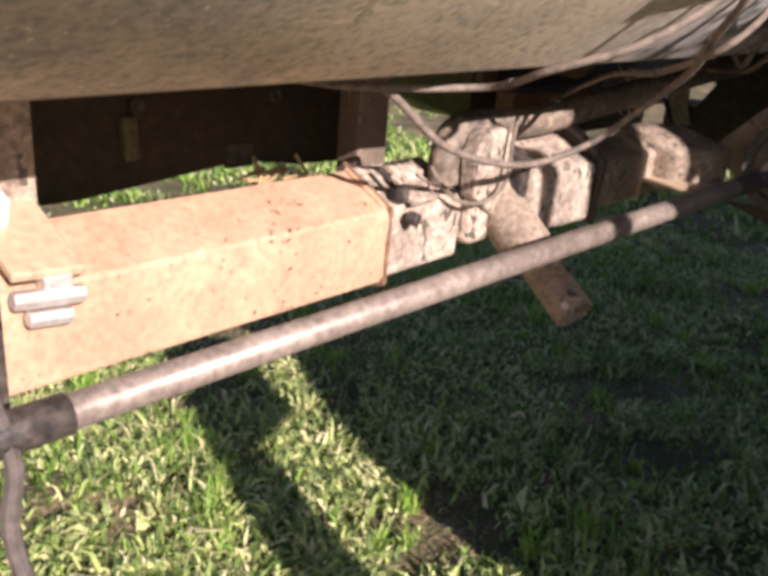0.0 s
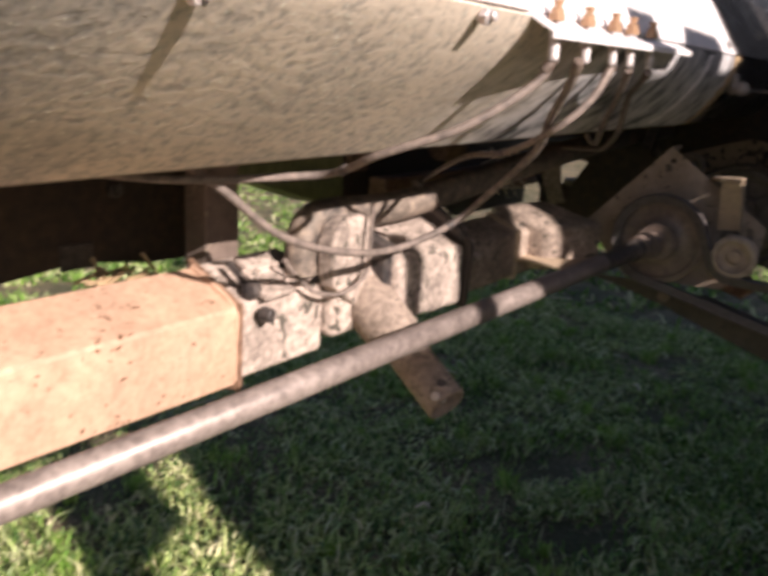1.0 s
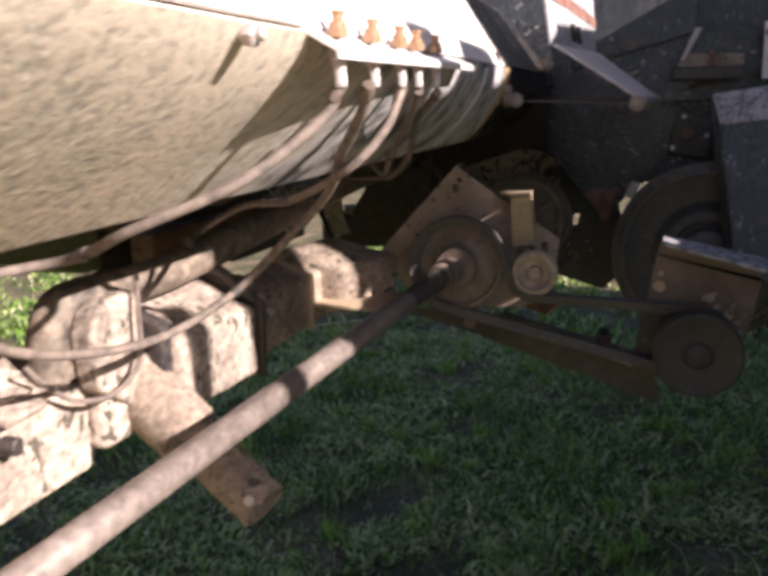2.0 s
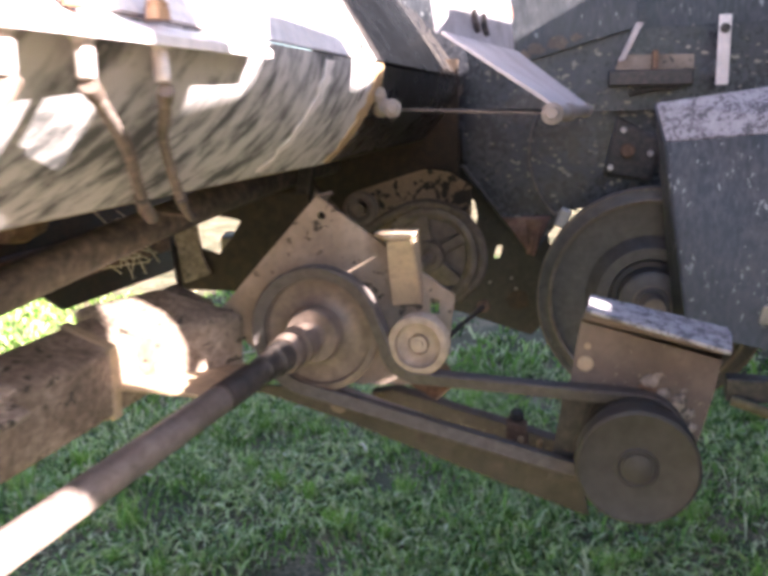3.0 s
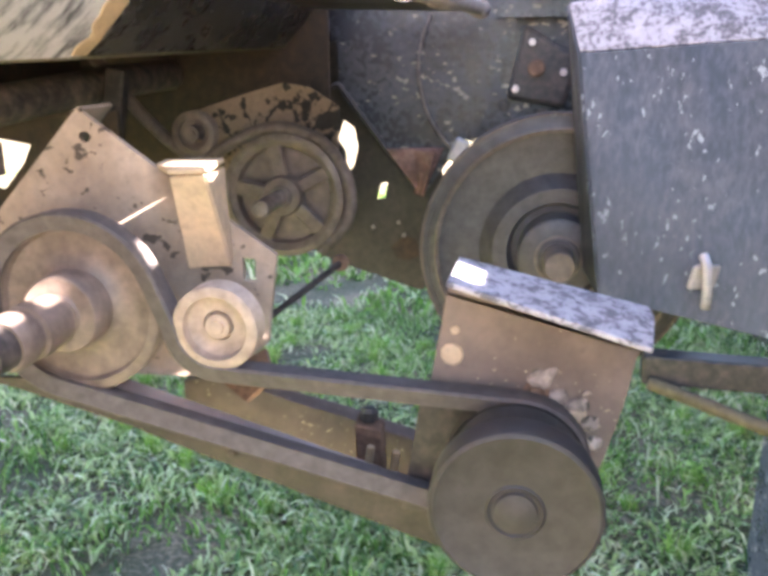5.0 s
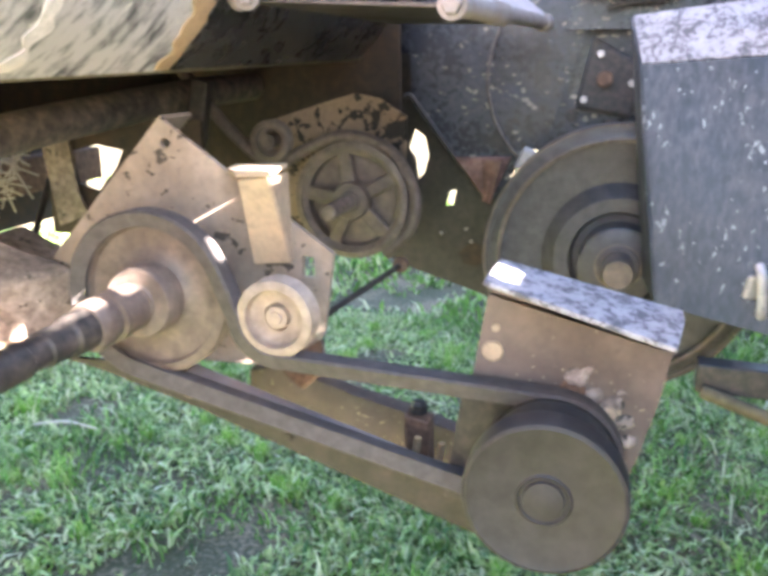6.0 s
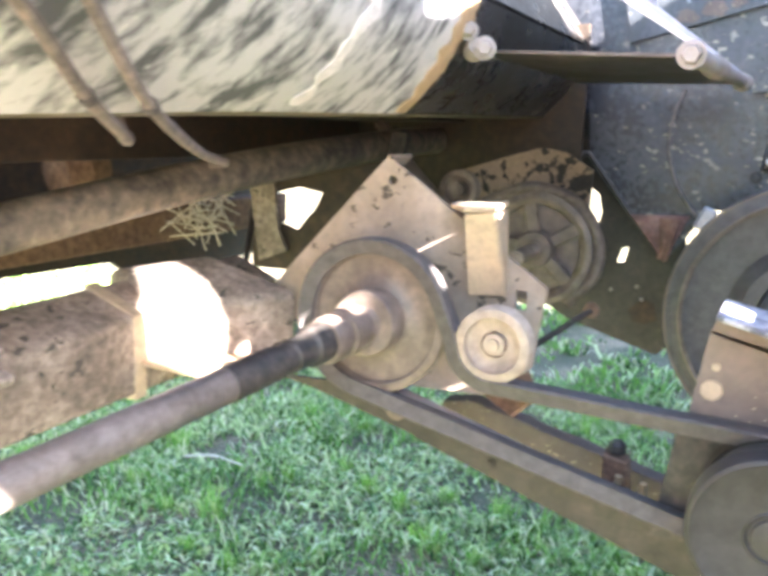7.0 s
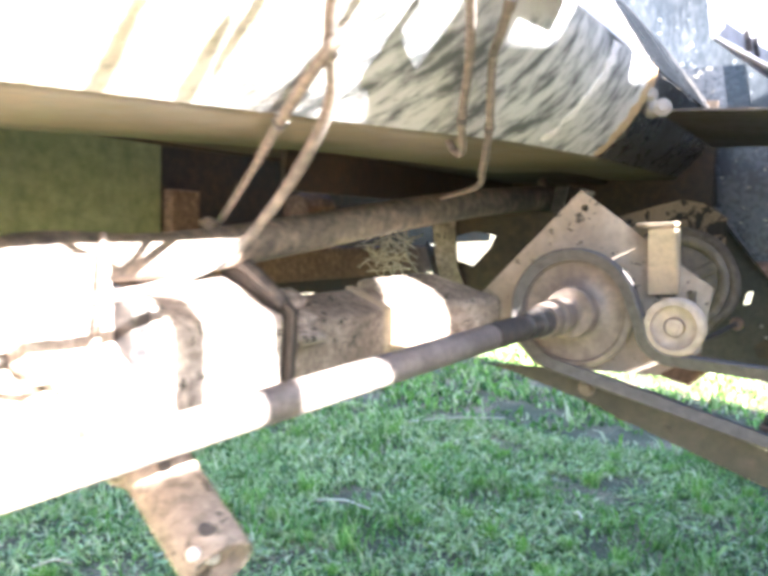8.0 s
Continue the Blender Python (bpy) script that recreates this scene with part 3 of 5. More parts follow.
def hose(points, r, label, group="hydraulic hoses"):
    t = thing("hydraulic_hose", label, "hose", points[0], group)
    part("sleeve", sweep(points, r, 12, 8), M_HOSE, t, "", 60)
    a, b = Vector(points[0]), Vector(points[1])
    d = (b - a).normalized()
    part("ferrule", lathe([(0, 0), (r * 1.1, 0), (r * 1.25, 0.003), (r * 1.25, 0.022), (r * 1.1, 0.025), (0, 0.025)], a - d * 0.004, d, 16), M_PULLEY, t, "crimped dull ferrule", 40)
    q = smooth_path(points, 8)
    k = len(q) // 2
    part("clip", lathe([(r, -0.006), (r * 1.3, -0.006), (r * 1.3, 0.006), (r, 0.006)], q[k], q[k + 1] - q[k - 1], 14), M_DARKSTEEL, t, "dark band clip")
    return t


build_trough()
build_manifold()
hose([(-0.066, -1.135, 1.80), (-0.085, -1.15, 1.765), (-0.15, -1.22, 1.705), (-0.253, -1.266, 1.661), (-0.33, -1.24, 1.632), (-0.40, -1.25, 1.617), (-0.5, -1.45, 1.615), (-0.62, -1.62, 1.645), (-0.7, -1.72, 1.66)], 0.006, "dusty black hose looping under the trough")
hose([(-0.066, -1.045, 1.80), (-0.085, -1.02, 1.77), (-0.135, -0.96, 1.72), (-0.19, -0.88, 1.66), (-0.3, -0.82, 1.57), (-0.375, -0.83, 1.50), (-0.42, -0.95, 1.462), (-0.43, -1.1, 1.475), (-0.44, -1.25, 1.52), (-0.46, -1.36, 1.60), (-0.55, -1.42, 1.665)], 0.0068, "dusty black hose sagging over a beam")
hose([(-0.066, -0.905, 1.80), (-0.08, -0.94, 1.75), (-0.125, -0.97, 1.70), (-0.25, -0.881, 1.651), (-0.42, -0.714, 1.622), (-0.62, -0.567, 1.533), (-0.72, -0.5, 1.45)], 0.006, "thin black hose running down the trough")
hose([(-0.066, -0.82, 1.80), (-0.1, -0.74, 1.772), (-0.135, -0.664, 1.745), (-0.19, -0.56, 1.695), (-0.228, -0.474, 1.662), (-0.25, -0.455, 1.664), (-0.275, -0.44, 1.70)], 0.006, "black hose bending under the trough rim")
hose([(-0.066, -0.71, 1.80), (-0.1, -0.655, 1.777), (-0.127, -0.612, 1.755), (-0.175, -0.50, 1.690), (-0.26, -0.32, 1.645), (-0.34, -0.16, 1.628), (-0.5, 0.02, 1.615)], 0.006, "black hose bending onto the black pipe")


# ---- beam and its joints ----
def beam_prism(y0, y1, front, top, slope_w, rise, height, bm=None, bevel=0.006):
    """A length of beam: upright front face, top sloping up and away."""
    bm = bm or bmesh.new()
    def sec(y, f, z):
        return [(f, y, z), (f - slope_w, y, z + rise), (f - slope_w - 0.01, y, z - height), (f - 0.004, y, z - height)]
    a = [bm.verts.new(p) for p in sec(y0, front[0], top[0])]
    b = [bm.verts.new(p) for p in sec(y1, front[1], top[1])]
    bm.faces.new(a)
    bm.faces.new(b[::-1])
    for i in range(4):
        bm.faces.new((a[i], b[i], b[(i + 1) % 4], a[(i + 1) % 4]))
    bmesh.ops.bevel(bm, geom=list(bm.edges), offset=bevel, segments=3, profile=0.5, affect="EDGES")
    return bm


def build_beam():
    t = thing("tool_beam", "tan painted square steel beam with rust specks", "beam", (-0.67, -2.2, 1.3))
    part("tube", beam_prism(-3.4, -1.165, (-0.68, -0.608), (1.33, 1.353), 0.121, 0.058, 0.149), M_BEAM, t, "tan painted tube")
    part("end_plate", sheet([(-0.600, -1.164, 1.36), (-0.735, -1.164, 1.426), (-0.735, -1.164, 1.19), (-0.604, -1.164, 1.193)], -0.01, None, 0.002), M_RUST, t, "dark rusty end plate")
    # strap over the far left of the beam with bolted ears
    part("clamp_plate", sheet([(-0.605, -1.90, 1.382), (-0.605, -1.80, 1.373), (-0.75, -1.80, 1.44), (-0.75, -1.90, 1.449)], 0.016, None, 0.004), M_BRACKET, t, "bright bolted clamp plate")
    part("clamp_spacer", box((0.03, 0.04, 0.024), at(-0.618, -1.84, 1.357), 0.004), M_ZINC, t)
    part("clamp_bar", rod((-0.608, -1.903, 1.346), (-0.608, -1.805, 1.336), 0.0135, 6), M_ZINC, t, "pale clamp bar")
    part("clamp_nut", rod((-0.608, -1.885, 1.316), (-0.608, -1.825, 1.309), 0.0125, 6), M_ZINC, t, "pale hexagon nut")
    part("clamp_strap", box((0.02, 0.035, 0.2), at(-0.622, -1.932, 1.275), 0.004), M_DARKSTEEL, t, "dark clamp strap")
    part("clamp_block", box((0.05, 0.045, 0.05), at(-0.70, -1.885, 1.445, 0, 24, 0), 0.008), M_WHITE, t, "pale block on the plate")
    part("weld_bead", sweep([(-0.612, -1.172, 1.215), (-0.613, -1.174, 1.28), (-0.611, -1.172, 1.348), (-0.66, -1.174, 1.382), (-0.725, -1.172, 1.412)], 0.006, 8, 5), M_BEAM, t)
    return t


def build_joint():
    t = thing("beam_joint", "mud-caked casting bolted to the end of a beam", "casting", (-0.66, -1.05, 1.3))
    bm = beam_prism(-1.154, -0.93, (-0.615, -0.60), (1.352, 1.36), 0.13, 0.06, 0.145, None, 0.012)
    part("body", bm, M_CAST, t, "pale mud-caked casting")
    part("post", box((0.06, 0.09, 0.36), at(-0.78, -1.07, 1.55), 0.004), M_COVER, t, "upright steel post")
    for i in range(3):
        part("lug", box((0.05, 0.085, 0.014), at(-0.615 - 0.028 * i, -1.075 + 0.008 * i, 1.372 + 0.019 * i, 0, 24, 3), 0.004), M_CAST, t)
    part("lever", sweep([(-0.63, -1.135, 1.39), (-0.65, -1.13, 1.402), (-0.675, -1.127, 1.418)], 0.007, 8, 4), M_DARKSTEEL, t, "black locking lever")
    part("lever_knob", lathe([(0, -0.02), (0.014, -0.015), (0.018, 0), (0.014, 0.015), (0, 0.02)], (-0.62, -1.125, 1.375), (1, 0.2, 0.3), 14), M_DARKSTEEL, t)
    part("pin", rod((-0.60, -1.12, 1.335), (-0.575, -1.115, 1.333), 0.014, 12), M_DARKSTEEL, t)
    return t


def build_gearbox():
    t = thing("gear_housing", "pale mud-splashed gear housing between two beam lengths", "gearbox", (-0.58, -0.75, 1.35))
    # flat pale plate under the pipe's elbow: sunlight on the pipe end, put in as colour
    pts = [(-0.955, 1.36), (-0.965, 1.45), (-0.945, 1.485), (-0.905, 1.50), (-0.85, 1.50), (-0.832, 1.485), (-0.825, 1.33), (-0.88, 1.31)]
    part("sunlit_plate", prism(pts, "x", -0.60, -0.555, 0.008), M_CAST, t, "pale flat plate standing in for sun on the pipe end")
    part("neck", beam_prism(-0.93, -0.80, (-0.575, -0.545), (1.37, 1.385), 0.13, 0.05, 0.13, None, 0.02), M_CAST, t)
    part("band", beam_prism(-0.825, -0.795, (-0.525, -0.522), (1.432, 1.434), 0.13, 0.05, 0.17, None, 0.006), M_DARKSTEEL, t, "dark clamping band")
    bm = beam_prism(-0.80, -0.55, (-0.505, -0.485), (1.405, 1.408), 0.15, 0.06, 0.145, None, 0.014)
    bmesh.ops.subdivide_edges(bm, edges=list(bm.edges), cuts=4, use_grid_fill=True)
    lumpy(bm, 0.007, 16, 2)
    part("housing", bm, M_CAST, t, "rough mud-caked housing", 50)
    part("flange", prism([(-0.475, 1.255), (-0.468, 1.41), (-0.54, 1.47), (-0.62, 1.50), (-0.63, 1.27)], "y", -0.553, -0.54, 0.003), M_ARM, t, "dark oily flange")
    part("top_strap", sweep([(-0.62, -0.57, 1.50), (-0.56, -0.555, 1.475), (-0.49, -0.548, 1.42)], 0.012, 8, 4), M_DARKSTEEL, t, "dark strap")
    # stub pipe sticking out of the housing towards the ground
    tip, way = Vector((-0.33, -0.872, 1.15)), Vector((-0.24, 0.05, 0.16)).normalized()
    bm = lathe([(0.0, 0.02), (0.036, 0.02), (0.037, 0.0), (0.040, -0.002), (0.043, 0.0), (0.043, 0.30), (0.0, 0.30)], tip, way, 32)
    s = part("stub_pipe", bm, M_DUST, t, "brown steel stub pipe with drilled end", 50)
    side = way.cross(Vector((0, 1, 0))).normalized()
    out = (Vector((0.35, -0.5, 0.75)) - way * way.dot(Vector((0.35, -0.5, 0.75)))).normalized()
    for d, r in ((0.03, 0.0085), (0.13, 0.0085)):
        part("pipe_hole", lathe([(0, 0), (r, 0), (r, 0.0445), (0, 0.0445)], tip + way * d, out, 14), M_DARKSTEEL, s)
    low = (Vector((0.7, -0.6, -0.2)) - way * way.dot(Vector((0.7, -0.6, -0.2)))).normalized()
    part("pipe_pin", rod(tip + way * 0.014, tip + way * 0.014 + low * 0.0475, 0.008, 12), M_ZINC, s, "bright pin end")
    bm = lathe([(0, 0), (0.05, 0), (0.057, 0.01), (0.06, 0.15), (0, 0.15)], tip + way * 0.17, way, 28)
    part("pipe_socket", bm, M_DUST, t, "brown pipe socket", 50)
    part("grease_line", sweep([(-0.535, -0.865, 1.53), (-0.535, -0.87, 1.46), (-0.53, -0.885, 1.39), (-0.545, -0.94, 1.352), (-0.57, -1.0, 1.36), (-0.59, -1.04, 1.40), (-0.60, -1.06, 1.43)], 0.0045, 8, 8), M_HOSE, t, "thin bent grease line")
    return t


def build_far_beam():
    t = thing("beam_clamp", "short brown beam length with bright strap and bolts", "beam", (-0.6, -0.3, 1.3))
    bm = beam_prism(-0.538, 0.3, (-0.57, -0.545), (1.365, 1.377), 0.1, 0.042, 0.13, None, 0.01)
    bmesh.ops.subdivide_edges(bm, edges=list(bm.edges), cuts=3, use_grid_fill=True)
    lumpy(bm, 0.002, 20, 5)
    part("tube", bm, M_DUST, t, "dusty brown beam", 50)
    part("strap", beam_prism(-0.112, -0.088, (-0.556, -0.552), (1.376, 1.377), 0.104, 0.042, 0.142, None, 0.003), M_BRACKET, t, "worn strap")
    for i in range(3):
        part("strap_lug", box((0.05, 0.075, 0.016), at(-0.555 - 0.03 * i, -0.40 + 0.012 * i, 1.352 + 0.03 * i, 0, 24, 4), 0.005), M_CAST, t)
    part("end_block", beam_prism(-0.03, 0.106, (-0.5, -0.38), (1.382, 1.4), 0.19, 0.05, 0.125, None, 0.014), M_DUST, t, "brown end block against the plate")
    part("foot_flange", box((0.22, 0.2, 0.008), at(-0.49, 0.0, 1.292, 0, 2, 0), 0.002), M_BRACKET, t, "bright lower flange")
    return t


def build_shaft():
    a, b = Vector((-0.448, -1.975, 1.262)), Vector((-0.213, -0.085, 1.379))
    d = (b - a).normalized()
    t = thing("drive_shaft", "worn brown steel drive shaft running to a pulley", "drive shaft", a)
    part("tube", rod(a + d * 0.05, b - d * 0.16, 0.0225, 32), M_SHAFT, t, "brown worn tube", 50)
    bm = lathe([(0, 0), (0.0235, 0), (0.0235, 0.09), (0.0205, 0.093), (0.0205, 0.12), (0.0235, 0.123), (0.0235, 0.16), (0.028, 0.165), (0.028, 0.2), (0, 0.2)], b - d * 0.222, d, 32)
    part("sleeve", bm, M_DARKSTEEL, t, "dark grooved sleeve", 40)
    bm = lathe([(0, 0), (0.032, 0), (0.035, 0.005), (0.035, 0.025), (0.030, 0.03), (0.030, 0.04), (0.036, 0.042), (0.036, 0.06), (0.034, 0.062), (0.034, 0.1), (0, 0.1)], b - d * 0.025, d, 32)
    part("collar", bm, M_PULLEY, t, "pale collar", 40)
    bm = rod(a - d * 0.12, a + d * 0.055, 0.026, 28)
    part("end_sleeve", bm, M_DARKSTEEL, t, "black end sleeve", 50)
    bm = box((0.05, 0.07, 0.075), at(*(a - d * 0.09), 4, 0, -7), 0.012)
    part("yoke", bm, M_DARKSTEEL, t, "black joint yoke")
    part("guard_strip", sweep([a - d * 0.03 + Vector((0, 0, 0.05)), a - d * 0.02 + Vector((0.02, 0, -0.03)), a - d * 0.03 + Vector((0.02, 0, -0.11)), a - d * 0.02 + Vector((0.03, 0, -0.2))], 0.011, 8, 5), M_BELT, t, "torn black rubber strip")
    return t


def pulley(name, label, centre, r, width, profile_web, hub_r, hub_out, material, group="belt pulleys"):
    """A sheave facing -y: grooved rim, dished web, hub."""
    t = thing(name, label, "pulley", centre, group)
    w = width / 2
    rim = [(r - 0.014, -w), (r - 0.003, -w), (r, -w + 0.002), (r, -w + 0.004), (r - 0.011, -0.003), (r - 0.011, 0.003), (r, w - 0.004), (r, w - 0.002), (r - 0.003, w), (r - 0.014, w), (r - 0.014, -w)]
    part("rim", lathe(rim, centre, (0, 1, 0), 64), material, t, "", 40)
    part("web", lathe(profile_web, centre, (0, 1, 0), 64), material, t, "", 40)
    hub = [(0, -hub_out), (hub_r * 0.5, -hub_out), (hub_r * 0.55, -hub_out + 0.004), (hub_r * 0.94, -hub_out + 0.004), (hub_r, -hub_out + 0.008), (hub_r, w), (0, w)]
    part("hub", lathe(hub, centre, (0, 1, 0), 40), material, t, "", 40)
    return t


def belt_path(y):
    """Over the drive pulley, down between it and the idler, under the idler, round the lower pulley and back."""
    pts = []

    def arc(cx, cz, r, a0, a1, n):
        for i in range(n + 1):
            a = radians(a0 + (a1 - a0) * i / n)
            pts.append((cx + r * math.cos(a), cz + r * math.sin(a)))
    arc(-0.195, 1.388, 0.116, 254, 20, 26)
    arc(0.0, 1.373, 0.062, 184, 266, 10)
    arc(0.381, 1.213, 0.080, 86, -108, 22)
    bm = bmesh.new()
    k = len(pts)
    rings = []
    for i in range(k):
        a, b = Vector(pts[i - 1]), Vector(pts[(i + 1) % k])
        d = (b - a).normalized()
        nx, nz = -d.y, d.x
        px, pz = pts[i]
        rings.append([bm.verts.new((px + nx * o, y + w, pz + nz * o)) for o, w in ((-0.012, -0.011), (0.009, -0.018), (0.012, -0.015), (0.012, 0.015), (0.009, 0.018), (-0.012, 0.011))])
    for i in range(k):
        a, b = rings[i], rings[(i + 1) % k]
        for j in range(6):
            bm.faces.new((a[j], a[(j + 1) % 6], b[(j + 1) % 6], b[j]))
    return bm


def build_drive():
    c1 = (-0.195, 0.03, 1.388)
    pulley("drive_pulley", "dusty brown drive pulley with stepped hub on a plate", c1, 0.117, 0.03,
           [(0.104, -0.012), (0.1, -0.005), (0.075, -0.002), (0.06, -0.004), (0.05, -0.012), (0.05, 0.01), (0.104, 0.01), (0.104, -0.012)], 0.052, 0.055, M_PULLEY)
    pulley("idler_pulley", "small pale idler pulley with raised rim", (0.0, 0.02, 1.373), 0.056, 0.036,
           [(0.043, -0.014), (0.04, -0.004), (0.03, 0.0), (0.02, -0.002), (0.02, 0.012), (0.043, 0.012), (0.043, -0.014)], 0.017, 0.012, M_IDLER)
    # square plate standing on a corner
    t = thing("mounting_plate", "dusty tan diamond-shaped plate behind two pulleys", "plate", (-0.2, 0.11, 1.3))
    hole = disc_points(-0.209, 1.598, 0.008, 14)
    slot = [(0.004, 1.408), (0.022, 1.406), (0.022, 1.438), (0.004, 1.44)]
    pts = [(-0.212, 1.632), (-0.113, 1.561), (0.052, 1.445), (0.035, 1.318), (-0.03, 1.262), (-0.3, 1.255), (-0.44, 1.39), (-0.345, 1.498)]
    part("plate", prism(pts, "y", 0.108, 0.118, 0, None, (hole, slot)), M_PLATE, t, "dusty tan plate with chipped paint")
    part("side_flange", sheet([(-0.212, 0.11, 1.634), (-0.44, 0.11, 1.392), (-0.44, 0.2, 1.392), (-0.212, 0.2, 1.634)], 0.006), M_PLATE, t)
    part("angle_bracket", sheet([(-0.064, 0.046, 1.556), (-0.069, 0.097, 1.425), (-0.010, 0.097, 1.430), (-0.017, 0.04, 1.562)], 0.006, None, 0.001), M_BRACKET, t, "pale tan angle bracket")
    part("bracket_lip", sheet([(-0.013, 0.107, 1.568), (-0.013, 0.036, 1.564), (-0.064, 0.042, 1.560), (-0.098, 0.085, 1.561), (-0.095, 0.107, 1.564)], 0.007, None, 0.0015), M_BRACKET, t, "bright folded lip")
    part("bracket_web", sheet([(-0.014, 0.107, 1.562), (-0.014, 0.044, 1.559), (-0.009, 0.1, 1.435), (-0.009, 0.107, 1.435)], 0.005), M_BRACKET, t)
    part("lower_tab", sheet([(-0.03, 0.09, 1.265), (0.04, 0.09, 1.315), (0.07, 0.03, 1.30), (0.03, 0.03, 1.262)], 0.006), M_RUST, t)
    # round the drive pulley, under the idler, over the lower pulley
    b = thing("drive_belt", "dusty black rubber drive belt round pulleys", "belt", (0.1, 0.0, 1.3))
    part("loop", belt_path(0.018), M_BELT, b, "", 40)


def build_arm():
    """Channel arm that slopes down from below the drive pulley to the lower pulley."""
    t = thing("support_arm", "dark brown steel channel arm sloping down", "arm", (0.0, 0.1, 1.2))
    top = [(-0.41, 1.254), (-0.17, 1.262), (0.29, 1.125), (0.31, 1.037), (-0.144, 1.189), (-0.335, 1.241)]
    part("web", prism(top, "y", 0.070, 0.080, 0.001), M_ARM, t, "dark brown web")
    part("top_flange", sheet([(-0.17, 0.045, 1.262), (0.29, 0.045, 1.127), (0.29, 0.085, 1.127), (-0.17, 0.085, 1.262)], 0.006, None, 0.0015), M_WORN, t, "worn top edge")
    part("lower_flange", sheet([(-0.144, 0.075, 1.19), (0.305, 0.075, 1.04), (0.305, 0.15, 1.04), (-0.144, 0.15, 1.19)], 0.006), M_ARM, t)
    bolt(t, (-0.175, 0.07, 1.226), (0, -1, 0), 0.012, 0.012, M_COVER)
    bolt(t, (-0.012, 0.07, 1.165), (0, -1, 0), 0.007, 0.006, M_ARM)
    # twin arm behind
    t2 = thing("support_arm", "brown rusty steel arm behind the belt", "arm", (0.0, 0.3, 1.2))
    part("bar", prism([(-0.16, 1.19), (-0.105, 1.20), (-0.017, 1.178), (0.03, 1.160), (0.109, 1.145), (0.27, 1.10), (0.27, 1.03), (-0.16, 1.13)], "y", 0.25, 0.29, 0.003), M_COVER, t2, "dusty bar")
    part("cross_tie", prism([(0.145, 1.178), (0.185, 1.17), (0.19, 1.06), (0.15, 1.07)], "y", 0.16, 0.2, 0.003), M_RUST, t2, "rusty cross tie")
    for x, z in ((0.178, 1.165), (0.215, 1.16)):
        part("tie_bolt", rod((x, 0.12, z), (x - 0.012, 0.12, z - 0.09), 0.006, 8), M_SEAM, t2, "ochre bolt shank")
    part("tie_nut", lathe([(0, 0), (0.014, 0), (0.014, 0.014), (0.009, 0.02), (0, 0.02)], (0.165, 0.18, 1.178), (0, 0, 1), 6), M_DARKSTEEL, t2)


def build_tie_rod():
    r = thing("tie_rod", "thin dusty steel rod behind the idler pulley", "rod", (0.05, 0.2, 1.3))
    part("bar", rod((-0.03, 0.13, 1.30), (0.062, 0.46, 1.345), 0.006, 10), M_ARM, r)
    part("eye", lathe([(0, -0.008), (0.014, -0.008), (0.016, 0), (0.014, 0.008), (0, 0.008)], (0.062, 0.46, 1.345), (0, 1, 0), 14), M_RUST, r)


